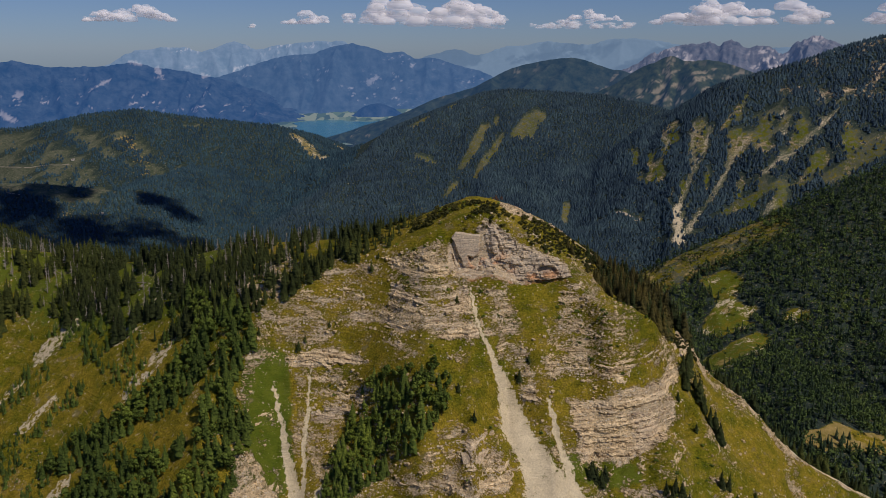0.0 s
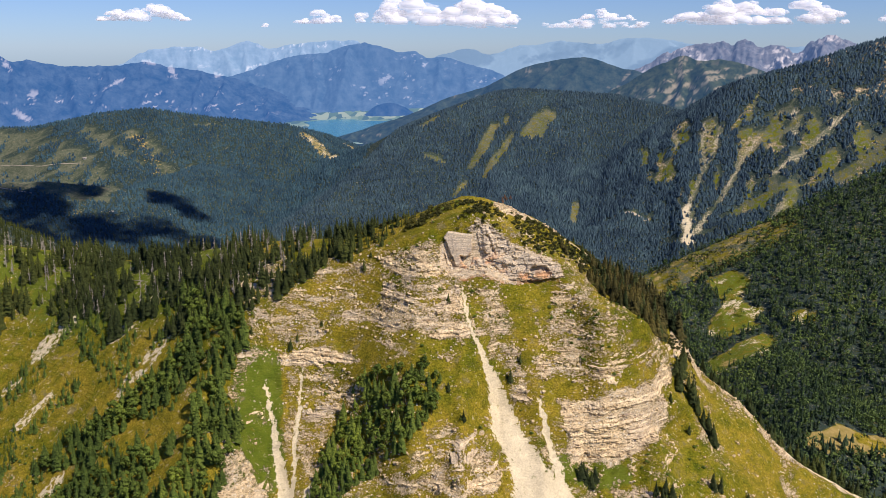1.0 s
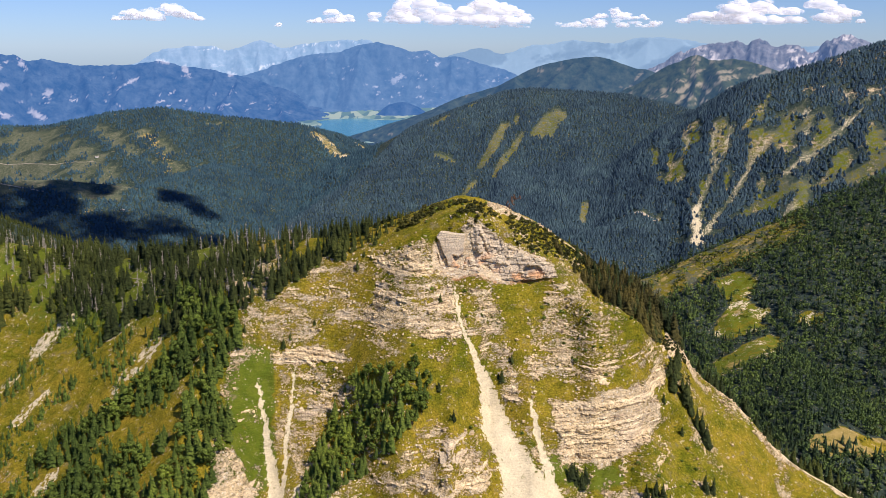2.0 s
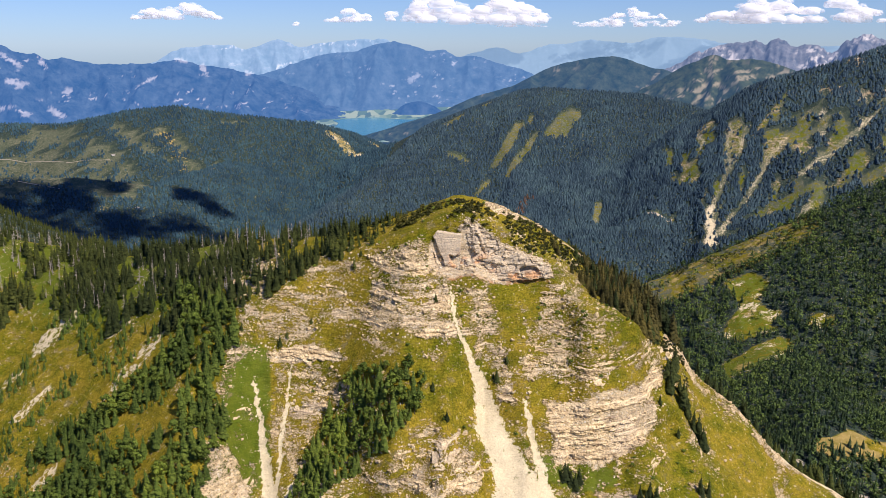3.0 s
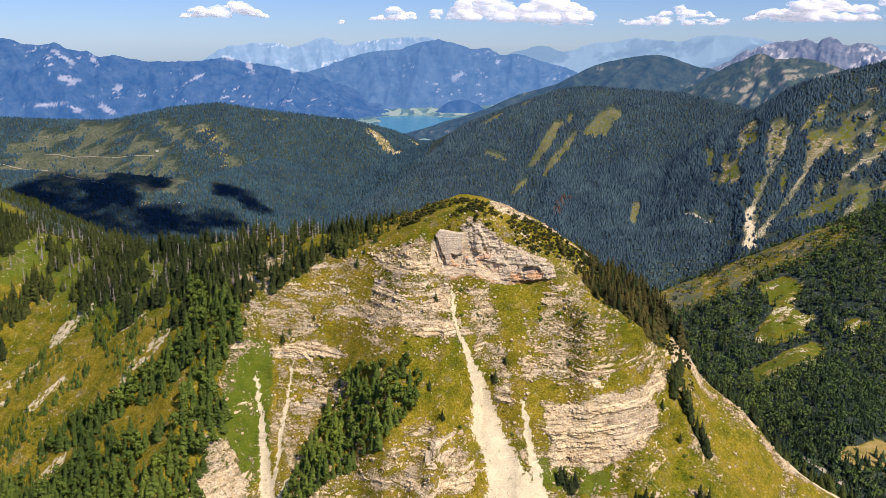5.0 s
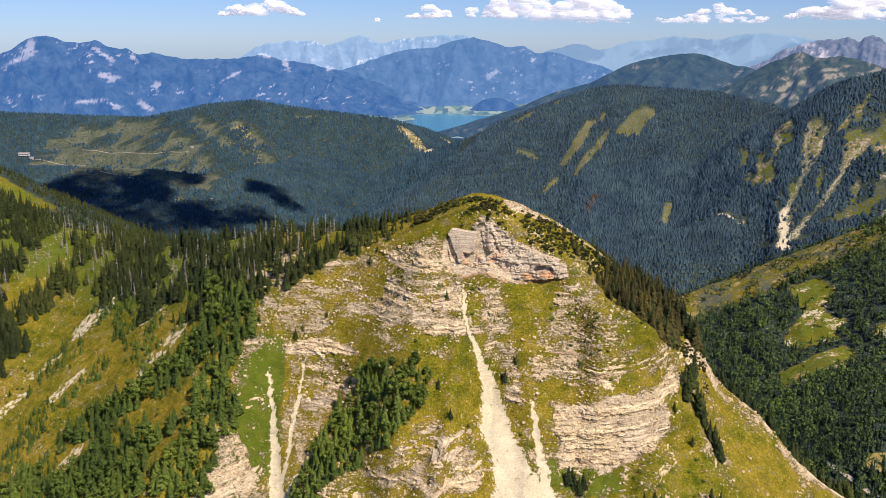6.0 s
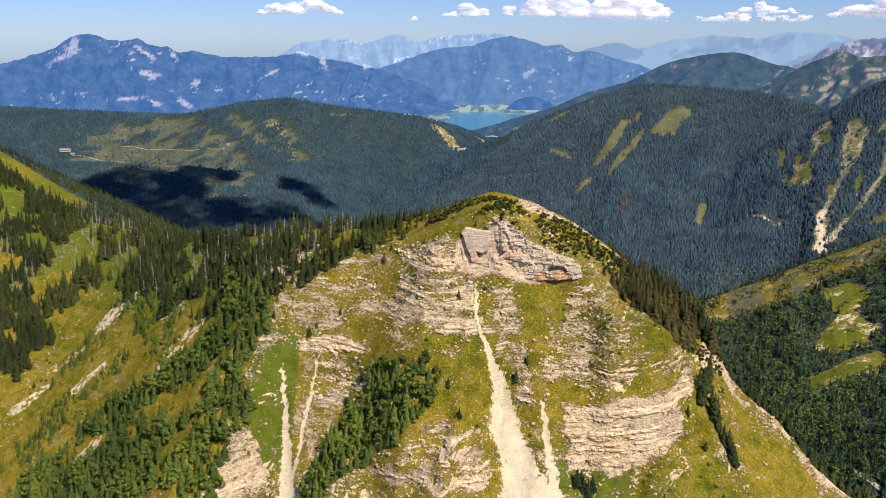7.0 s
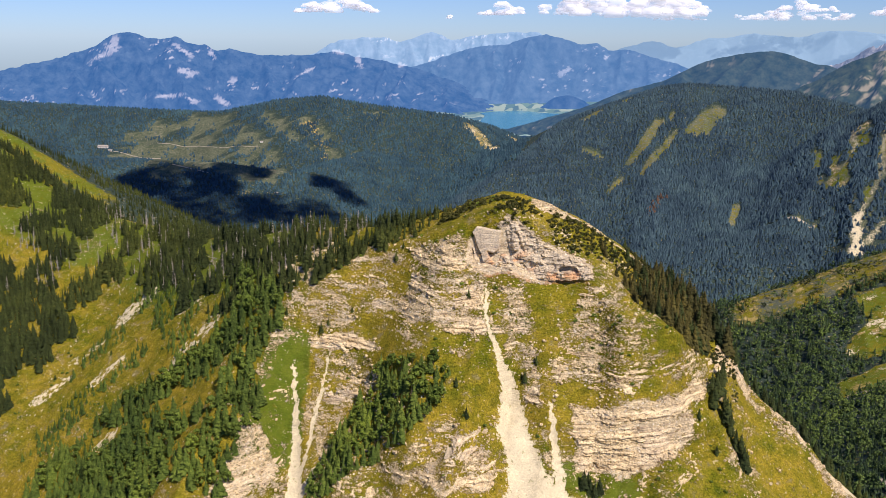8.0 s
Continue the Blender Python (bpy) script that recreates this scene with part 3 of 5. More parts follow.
    cover["lush_or_shady"] = np.maximum(cover["lush_or_shady"], open_west * (0.5 + 0.4 * fbm(x / 20, y / 20, 3, 126)))
    cover["rock"] = rock
    if y.max() > 600:
        # beyond 1250 m all grass takes the greyer heath colour, by distance alone
        cover["heath"] = np.maximum(cover["heath"], 1.5 * smooth(1250, 1350, y))
        for a, b, half in CUTS:
            w = strip(x + 5 * fbm(x / 25, y / 25, 2, 101), y + 5 * fbm(x / 25, y / 25, 2, 102), (a, b), half)
            cover["wood"] = cover["wood"] * (1 - w)
            cover["heath"] = cover["heath"] * (1 - w) + 0.62 * w
        for ring in MEADOWS:
            w = zone(x + 9 * fbm(x / 18, y / 18, 4, 103), y + 9 * fbm(x / 18, y / 18, 4, 104), ring, 2.5)
            cover["wood"] = cover["wood"] * (1 - w)
            cover["dry"] = np.maximum(cover["dry"], (0.12 + 0.6 * smooth(645, 635, y) + 0.8 * fbm(x / 14, y / 14, 3, 105)) * w)
            cover["lush_or_shady"] = np.maximum(cover["lush_or_shady"], 0.62 * w * smooth(640, 660, y))
            cover["scree"] = np.maximum(cover["scree"], 0.6 * w * smooth(0.16, 0.34, fbm(x / 17, y / 9, 3, 140)) * smooth(640, 660, y))
        # open ridge above the basin
        ridge2 = smooth(42, 26, np.abs(y - np.interp(x, [180, 240, 330, 430, 560], [1040, 1058, 1078, 1098, 1128]) + 20)) * smooth(170, 200, x) * smooth(470, 380, x)
        cover["wood"] = cover["wood"] * (1 - 0.66 * ridge2)
        cover["heath"] = np.maximum(cover["heath"], (0.5 + 0.5 * fbm(x / 22, y / 14, 3, 131)) * ridge2)
        cover["dry"] = np.maximum(cover["dry"], ridge2 * (0.25 + 0.7 * fbm(x / 16, y / 10, 3, 132)))
        # the torn flank: grass patches and gullies that gather towards one mouth
        flank = smooth(300, 400, x + 0.25 * (y - 1550)) * smooth(1380, 1450, y) * smooth(1860, 1790, y - 0.1 * (x - 600))
        xw, yw = x + 9 * fbm(x / 30, y / 30, 3, 106), y + 9 * fbm(x / 30, y / 30, 3, 109)
        gap = np.zeros(x.shape)
        for a, b, half in PATCHES:
            gap = np.maximum(gap, strip(xw, yw, (a, b), half))
        reach, bearing = np.hypot(x - 405, y - 1515), np.arctan2(y - 1515, x - 405)
        fall = fbm(bearing / 0.17 + 0.5 * fbm(x / 90, y / 90, 3, 121), reach / 120, 4, 107)
        gap = np.maximum(gap, flank * 0.8 * smooth(0.30, 0.40, fall) * smooth(460, 380, base))
        cover["wood"] = cover["wood"] * (1 - gap)
        cover["heath"] = cover["heath"] * (1 - gap) + 0.42 * gap
        cover["lush_or_shady"] = np.maximum(cover["lush_or_shady"], 0.68 * gap)
        for k, nodes in enumerate(GULLIES):
            d = near_line(x + 0.5 * (xw - x), y + 0.5 * (yw - y), [(a, b, 0) for a, b in nodes])[0]
            cover["wood"] = cover["wood"] * (1 - smooth(9, 5, d))
            cover["scree"] = np.maximum(cover["scree"], 0.8 * smooth(6.5, 2.5, d) * (0.55 + 0.4 * fbm(x / 12, y / 12, 2, 122)))
        cover["scree"] = np.maximum(cover["scree"], 0.85 * strip(xw, yw, ((430, 1565), (413, 1505)), 8))
        cover["wood"] = cover["wood"] * (1 - strip(x, y, ((430, 1565), (413, 1505)), 11))
        cover["rock"] = np.maximum(rock, flank * 0.6 * smooth(0.12, 0.35, fbm(x / 30, base / 18, 4, 108)) * smooth(390, 430, base))
        cover["rock"] = np.maximum(cover["rock"], 0.40 * gap * smooth(0.0, 0.3, fbm(x / 25, y / 25, 3, 114)))
        brow = strip(x, y + 6 * fbm(x / 20, y / 20, 3, 138), ((660, 1733), (830, 1668)), 7)
        cover["rock"] = np.maximum(cover["rock"], brow * (0.55 + 0.6 * fbm(x / 12, y / 12, 3, 139)))
        cover["wood"] = cover["wood"] * (1 - 0.8 * brow * (fbm(x / 12, y / 12, 3, 139) > 0))
        # the gentle western hill: pastures between its woods
        hill = smooth(-330, -420, x) * smooth(1450, 1540, y) * smooth(2330, 2240, y)
        hx, hy = x + 30 * fbm(x / 70, y / 70, 4, 110), y + 30 * fbm(x / 70, y / 70, 4, 120)
        past = hill * np.maximum(0.95 * inside(hx, hy, PASTURE), 0.8 * smooth(0.26, 0.38, fbm(x / 120, y / 80, 4, 125)) * smooth(2180, 2080, y) * smooth(-480, -620, x))
        for ends, half in ((((-775, 2093), (-701, 2036)), 19), (((-701, 2036), (-584, 1863)), 22), (((-899, 2128), (-777, 2021)), 17), (((-777, 2021), (-716, 1982)), 12), (((-806, 1963), (-596, 1699)), 8), (((-642, 2158), (-600, 2174)), 7)):
            past = np.maximum(past, hill * strip(x + 12 * fbm(x / 40, y / 40, 3, 112), y + 12 * fbm(x / 40, y / 40, 3, 113), ends, half))
        cover["wood"] = cover["wood"] * (1 - np.clip(past * (0.92 + 1.5 * fbm(x / 30, y / 30, 3, 116)), 0, 1))
        cover["heath"] = np.maximum(cover["heath"], 1.6 * past)
        streak = strip(x + 9 * fbm(x / 25, y / 25, 3, 128), y + 9 * fbm(x / 25, y / 25, 3, 129), ((-765, 2083), (-590, 1872)), 13)
        bare = np.maximum(strip(x + 10 * fbm(x / 25, y / 25, 3, 128), y + 10 * fbm(x / 25, y / 25, 3, 129), ((-376, 2238), (-301, 2144)), 19), strip(x, y + 6 * fbm(x / 15, y / 15, 2, 141), ((-286, 2352), (-268, 2325)), 13))
        bare = np.maximum(bare, 0.8 * strip(x, y, ((-709, 1602), (-702, 1588)), 10))
        cover["wood"] = cover["wood"] * (1 - bare)
        cover["dry"] = np.maximum(cover["dry"], hill * streak * (0.45 + 0.5 * fbm(x / 15, y / 15, 3, 130)))
        cover["dry"] = np.maximum(cover["dry"], 0.5 * bare)
        cover["scree"] = np.maximum(cover["scree"], bare * (0.26 + 0.8 * fbm(x / 14, y / 14, 3, 142)))
    cover["wood"] = np.where((cover["wood"] > 0.6) & (y > 1250), 1.7, cover["wood"])
    return z, cover

# ---- the ground sheet ----
def spaced(lo, hi, step, first, last, growth):
    """Lines of the sheet: even from lo to hi, then wider apart; growth: for each side, the rate of widening out to a distance."""
    mid, sides = list(np.arange(lo, hi + 1e-6, step)), []
    for start, end, sign, rates in ((lo, first, -1, growth[0]), (hi, last, 1, growth[1])):
        p, s, side = start, step, []
        while sign * p < sign * end:
            s *= 1 + [rate for reach, rate in rates if sign * (p - start) < reach][0]
            p += sign * s
            side.append(p)
        sides.append(side)
    return np.array(sides[0][::-1] + mid + sides[1])


GX = spaced(-270, 200, 1.05, -4900, 4900, [[(500, 0.03), (9e9, 0.08)]] * 2)
GY = spaced(296, 470, 0.85, -2600, 4980, [[(9e9, 0.06)], [(1800, 0.0082), (9e9, 0.05)]])
GXX, GYY = np.meshgrid(GX, GY)

# worked out block by block: the near face, its sides, what lies behind and beyond
GZ, COVER = np.zeros(GXX.shape), {}
rows = [0, *np.searchsorted(GY, (240, 600)), len(GY)]
cols = [0, *np.searchsorted(GX, (-700, 400)), len(GX)]
for r0, r1 in zip(rows[:-1], rows[1:]):
    for c0, c1 in zip(cols[:-1], cols[1:]):
        block_z, block_cover = relief_land(GXX[r0:r1, c0:c1], GYY[r0:r1, c0:c1])
        GZ[r0:r1, c0:c1] = block_z
        for key, value in block_cover.items():
            COVER.setdefault(key, np.zeros(GXX.shape))[r0:r1, c0:c1] = value


def height_at(x, y):
    """The sheet's own height at places of the plan."""
    x, y = np.asarray(x, float), np.asarray(y, float)
    i = np.clip(np.searchsorted(GX, x) - 1, 0, len(GX) - 2)
    j = np.clip(np.searchsorted(GY, y) - 1, 0, len(GY) - 2)
    u, v = (x - GX[i]) / (GX[i + 1] - GX[i]), (y - GY[j]) / (GY[j + 1] - GY[j])
    return (GZ[j, i] * (1 - u) * (1 - v) + GZ[j, i + 1] * u * (1 - v) + GZ[j + 1, i] * (1 - u) * v + GZ[j + 1, i + 1] * u * v)


def cover_at(name, x, y):
    i = np.clip(np.searchsorted(GX, x) - 1, 0, len(GX) - 2)
    j = np.clip(np.searchsorted(GY, y) - 1, 0, len(GY) - 2)
    return COVER[name][j, i]


def mesh_of(name, verts, faces, mat, shade=True):
    """A mesh from arrays: verts (n, 3), faces (m, 3) or (m, 4)."""
    verts, faces = np.asarray(verts, np.float32), np.asarray(faces, np.int32)
    me = bpy.data.meshes.new(name)
    me.vertices.add(len(verts))
    me.vertices.foreach_set("co", verts.ravel())
    k = faces.shape[1]
    me.loops.add(faces.size)
    me.loops.foreach_set("vertex_index", faces.ravel())
    me.polygons.add(len(faces))
    me.polygons.foreach_set("loop_start", np.arange(0, faces.size, k, dtype=np.int32))
    me.polygons.foreach_set("loop_total", np.full(len(faces), k, np.int32))
    me.update(calc_edges=True)
    me.polygons.foreach_set("use_smooth", np.full(len(faces), shade, bool))
    me.materials.append(mat)
    return me


def grid_faces(rows, cols):
    a = (np.arange(rows - 1)[:, None] * cols + np.arange(cols - 1)[None]).ravel()
    return np.stack([a, a + 1, a + cols + 1, a + cols], 1)


sheet = mesh_of("ground", np.stack([GXX, GYY, GZ], -1).reshape(-1, 3), grid_faces(*GXX.shape), GROUND)
for key, value in COVER.items():
    sheet.attributes.new(key, "FLOAT", "POINT").data.foreach_set("value", value.astype(np.float32).ravel())
ground = tagged(new("ground", sheet), "grassy and rocky alpine land with scree and wooded valleys", "mountain ground", kind="structure")

# ---- far ranges, the lake and its plain: the backdrop ----
HUB = Vector((40, 3, 500))


# bare rock of the far ranges: bearing and height as seen from the walk, half width and half height, in degrees, and slant
BARE = np.array([(-33.2, -0.5, 0.5, 0.32, 0.5), (-33.7, -1.1, 0.9, 0.22, 0.5), (-29.1, -0.85, 0.55, 0.22, -0.5), (-29.1, -2.1, 0.75, 0.25, -0.3), (-30.2, -3.55, 1.1, 0.16, 0.0), (-28.8, -3.8, 0.5, 0.22, -0.5), (-26.9, -3.95, 0.4, 0.22, -0.5),
                 (-26.2, -2.7, 0.25, 0.18, 0.3), (-27.4, -1.0, 0.3, 0.3, -0.6), (-15.5, -1.65, 0.28, 0.2, 0.0), (-18.3, -1.4, 0.3, 0.35, -0.5), (-21.6, -2.1, 0.9, 0.14, 0.5), (-19.5, -0.9, 0.5, 0.15, -0.2), (-5.0, -1.95, 0.5, 0.3, 0.2)], float)


def far_range(name, nodes, reach, drop, mat, seed, label, spur=170.0, steep=1.0, foot=150.0, crag=9.0, rough=10.0, bare=0.36):
    """A far range: nodes of its skyline, set at the given reach from the walk; spurs and hollows run down its near side."""
    pts = []
    for x, y, z in nodes:
        v = Vector((x, y, z)) - HUB
        pts.append(HUB + v * (reach / math.hypot(v.x, v.y)))
    run = np.concatenate([[0], np.cumsum([(b - a).to_2d().length for a, b in zip(pts[:-1], pts[1:])])])
    s = np.arange(0, run[-1], 6.0)
    cx, cy, cz = (glide(s, run, [p[k] for p in pts]) for k in range(3))
    cz = cz + crag * fbm(s / 34, s * 0 + seed, 5, seed, 0.6)
    r = np.random.default_rng(seed)
    S, D = np.meshgrid(s, np.linspace(0, 1, 90) ** 1.15)
    top = np.broadcast_to(cz, S.shape)
    depth = D * drop
    # the general fall of the slope, hollow at the crest and flat at the foot
    h = foot + (top - foot) * (1 - D) ** 1.9 - 6
    at = -0.5 * spur
    sw = S + 0.25 * spur * fbm(S / (1.2 * spur), depth / spur, 3, seed + 5)
    while at < run[-1] + spur:
        start = float(np.interp(at, s, cz))
        lean, long, bow = r.uniform(-0.55, 0.55), r.uniform(0.55, 1.0), r.uniform(0.75, 1.35)
        line = at + lean * depth + 0.12 * spur * np.sin(depth / spur * 2.2 + at)
        along = np.clip(depth / (drop * long), 0, 1)
        crest = foot + (start - foot) * (1 - along ** bow) - 4
        h = np.maximum(h, crest - steep * np.abs(sw - line) * r.uniform(0.5, 0.95))
        at += spur * r.uniform(0.45, 1.25)
    h = h + rough * (ridged(S / 60, depth / 60, 4, seed + 1) - 0.3 + 0.5 * ridged(S / 21, depth / 26, 3, seed + 4)) * smooth(0, 0.08, D) * (1 - 0.5 * D)
    Z = np.where(D < 0.012, top, np.minimum(h, top + 0.05 * depth))
    ux, uy = HUB.x - cx, HUB.y - cy
    n = np.hypot(ux, uy)
    X, Y = cx + ux / n * depth, cy + uy / n * depth
    me = mesh_of(name, np.stack([X, Y, Z], -1).reshape(-1, 3), grid_faces(*S.shape)[:, ::-1], mat)
    bearing, lift = np.degrees(np.arctan2(X - HUB.x, Y - HUB.y)), np.degrees(np.arctan2(Z - HUB.z, np.hypot(X - HUB.x, Y - HUB.y)))
    torn = fbm(S / 26 + 0.02 * depth, Z / 15, 5, seed + 7, 0.65)
    pale = smooth(bare, bare + 0.16, torn) * smooth(0.0, 0.4, fbm(S / 210, Z / 90, 2, seed + 8) + 0.1)
    for b, e, wide, tall, slant in BARE:
        u, v = bearing - b, lift - e
        pale = np.maximum(pale, smooth(0.85, 0.6, np.hypot(u / wide, (v - slant * u) / tall) + 1.5 * torn) * (0.8 + 0.5 * torn))
    me.attributes.new("bare", "FLOAT", "POINT").data.foreach_set("value", pale.astype(np.float32).ravel())
    return tagged(new(name, me), label, "mountain range", kind="structure")


# each range: dark, light and bare tones, then the glow that imitates haze
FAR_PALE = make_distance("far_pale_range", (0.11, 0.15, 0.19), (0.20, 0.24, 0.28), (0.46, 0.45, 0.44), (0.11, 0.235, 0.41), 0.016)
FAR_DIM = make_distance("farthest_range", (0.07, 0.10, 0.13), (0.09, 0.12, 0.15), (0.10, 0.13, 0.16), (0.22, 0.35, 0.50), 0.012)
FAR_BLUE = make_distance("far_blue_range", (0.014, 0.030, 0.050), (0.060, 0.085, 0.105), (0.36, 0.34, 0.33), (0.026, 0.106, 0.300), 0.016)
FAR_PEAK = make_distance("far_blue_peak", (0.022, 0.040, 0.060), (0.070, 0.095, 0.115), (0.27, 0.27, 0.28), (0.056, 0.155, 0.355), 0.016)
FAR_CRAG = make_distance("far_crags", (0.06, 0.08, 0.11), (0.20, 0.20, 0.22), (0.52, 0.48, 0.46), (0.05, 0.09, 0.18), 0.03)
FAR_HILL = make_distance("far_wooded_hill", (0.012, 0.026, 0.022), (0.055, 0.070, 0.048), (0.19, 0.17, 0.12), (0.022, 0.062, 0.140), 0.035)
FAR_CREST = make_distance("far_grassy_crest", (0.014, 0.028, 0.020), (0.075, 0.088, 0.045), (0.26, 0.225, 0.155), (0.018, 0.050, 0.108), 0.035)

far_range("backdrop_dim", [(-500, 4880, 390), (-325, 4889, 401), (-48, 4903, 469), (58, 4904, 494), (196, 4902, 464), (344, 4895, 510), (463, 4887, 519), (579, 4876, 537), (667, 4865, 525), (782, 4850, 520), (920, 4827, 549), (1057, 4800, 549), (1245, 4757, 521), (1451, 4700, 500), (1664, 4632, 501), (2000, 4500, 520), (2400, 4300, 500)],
          4870, 260, FAR_DIM, 31, "faint blue ranges with haze put into their glow", 150, 0.5, 200.0, 7.0, 3.0)
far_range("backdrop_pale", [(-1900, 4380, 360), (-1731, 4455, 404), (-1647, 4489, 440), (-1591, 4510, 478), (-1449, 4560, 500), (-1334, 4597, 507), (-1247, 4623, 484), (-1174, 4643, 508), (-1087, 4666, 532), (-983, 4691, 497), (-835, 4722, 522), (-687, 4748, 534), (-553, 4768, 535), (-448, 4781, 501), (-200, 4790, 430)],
          4790, 300, FAR_PALE, 32, "pale limestone plateau with blue glow for haze", 110, 1.3, 150.0, 9.0, 14.0, 0.20)
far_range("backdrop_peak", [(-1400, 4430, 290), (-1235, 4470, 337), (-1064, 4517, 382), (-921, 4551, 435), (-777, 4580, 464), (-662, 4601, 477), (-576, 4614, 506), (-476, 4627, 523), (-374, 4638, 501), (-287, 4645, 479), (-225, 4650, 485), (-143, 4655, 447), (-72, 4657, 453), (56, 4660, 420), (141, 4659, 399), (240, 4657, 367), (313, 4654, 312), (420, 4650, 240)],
          4650, 330, FAR_PEAK, 37, "pointed mountain above the lake, blue glow for haze", 150, 1.1, 185.0, 7.0, 10.0)
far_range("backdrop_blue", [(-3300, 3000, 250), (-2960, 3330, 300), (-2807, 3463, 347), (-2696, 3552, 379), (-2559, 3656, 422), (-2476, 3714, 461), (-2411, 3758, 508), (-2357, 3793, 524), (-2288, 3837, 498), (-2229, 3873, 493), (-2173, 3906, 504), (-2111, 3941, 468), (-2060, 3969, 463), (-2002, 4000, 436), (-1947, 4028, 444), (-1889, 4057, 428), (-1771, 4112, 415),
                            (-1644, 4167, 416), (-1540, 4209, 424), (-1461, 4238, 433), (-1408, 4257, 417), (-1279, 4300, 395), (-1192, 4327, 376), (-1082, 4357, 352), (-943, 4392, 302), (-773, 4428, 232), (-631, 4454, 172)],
          4490, 620, FAR_BLUE, 33, "wooded range with pale bare rock, blue glow for haze", 190, 1.0, 150.0, 8.0, 16.0)
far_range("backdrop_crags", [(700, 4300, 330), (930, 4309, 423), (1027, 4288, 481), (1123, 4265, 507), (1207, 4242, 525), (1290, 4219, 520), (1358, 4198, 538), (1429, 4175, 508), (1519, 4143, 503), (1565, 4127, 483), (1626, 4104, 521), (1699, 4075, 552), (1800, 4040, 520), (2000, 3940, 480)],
          4400, 420, FAR_CRAG, 34, "jagged grey limestone crags with haze put into their glow", 62, 1.9, 200.0, 16.0, 26.0, 0.06)
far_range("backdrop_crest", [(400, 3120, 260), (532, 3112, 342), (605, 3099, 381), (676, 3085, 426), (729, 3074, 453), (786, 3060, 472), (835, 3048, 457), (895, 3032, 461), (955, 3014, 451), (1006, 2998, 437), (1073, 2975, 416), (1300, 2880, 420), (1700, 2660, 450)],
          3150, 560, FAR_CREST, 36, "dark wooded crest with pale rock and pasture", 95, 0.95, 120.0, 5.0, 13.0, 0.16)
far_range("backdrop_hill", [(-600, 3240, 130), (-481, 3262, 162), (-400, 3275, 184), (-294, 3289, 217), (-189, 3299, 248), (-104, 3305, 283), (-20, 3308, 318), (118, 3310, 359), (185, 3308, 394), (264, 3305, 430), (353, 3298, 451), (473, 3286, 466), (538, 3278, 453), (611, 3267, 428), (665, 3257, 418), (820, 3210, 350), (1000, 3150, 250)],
          3300, 640, FAR_HILL, 35, "dark wooded dome with thin haze put into its glow", 170, 0.7, 110.0, 3.0, 7.0, 0.30)
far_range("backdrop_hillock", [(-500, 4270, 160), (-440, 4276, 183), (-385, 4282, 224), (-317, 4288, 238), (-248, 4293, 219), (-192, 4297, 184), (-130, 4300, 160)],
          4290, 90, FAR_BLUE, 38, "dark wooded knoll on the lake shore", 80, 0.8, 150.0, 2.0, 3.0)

# the plain and the lake
WATER, wnodes, wlinks, wbsdf = material("lake_water", 0.15, 0.5)
wbsdf.inputs["Base Color"].default_value = (0.06, 0.28, 0.40, 1)
FIELDS, fn, fl, fb = material("far_fields", 1.0, 0.0)
cells = fn.new("ShaderNodeTexVoronoi")
cells.inputs["Scale"].default_value = 0.03
stretched = fn.new("ShaderNodeMapping")
stretched.inputs["Scale"].default_value = (1.0, 0.4, 0.0)
fl.new(fn.new("ShaderNodeNewGeometry").outputs["Position"], stretched.inputs[0])
fl.new(stretched.outputs[0], cells.inputs["Vector"])
tint = fn.new("ShaderNodeSeparateColor")
fl.new(cells.outputs["Color"], tint.inputs[0])
fl.new(ramp(fn, fl, tint.outputs[0], [(0.25, (0.03, 0.06, 0.06)), (0.45, (0.08, 0.13, 0.08)), (0.8, (0.24, 0.27, 0.18))]), fb.inputs["Base Color"])
# bluish glow on the fields imitates haze over the valley floor
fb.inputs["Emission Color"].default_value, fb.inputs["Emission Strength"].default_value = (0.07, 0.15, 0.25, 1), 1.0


def flat(name, ring, z, mat, label, category):
    bm = bmesh.new()
    bm.faces.new([bm.verts.new((x, y, z)) for x, y in ring])
    me = bpy.data.meshes.new(name)
    bm.to_mesh(me)
    bm.free()
    me.materials.append(mat)
    return tagged(new(name, me), label, category, kind="structure")


def plain():
    """The valley floor beyond the lake, sloped up so that the camera sees its fields."""
    xs, ys = np.arange(-1500, 620, 20.0), np.arange(3100, 4640, 20.0)
    X, Y = np.meshgrid(xs, ys)
    Z = 166 + 0.15 * np.maximum(Y - 4170, 0) + 3 * fbm(X / 160, Y / 160, 3, 600) * smooth(4150, 4300, Y)
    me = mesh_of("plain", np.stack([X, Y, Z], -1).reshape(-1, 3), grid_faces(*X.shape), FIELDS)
    return tagged(new("plain", me), "pale green valley floor with fields, haze put into its glow", "valley floor", kind="structure")


plain()
flat("lake", [(-690, 3990), (-640, 4090), (-600, 4140), (-514, 4185), (-470, 4150), (-418, 4085), (-350, 4070), (-313, 4080), (-250, 4160), (-200, 4130), (-240, 3980), (-310, 3830), (-325, 3350), (-470, 3100), (-560, 3100), (-640, 3860)], 168, WATER, "turquoise mountain lake lying calm in the valley", "lake")

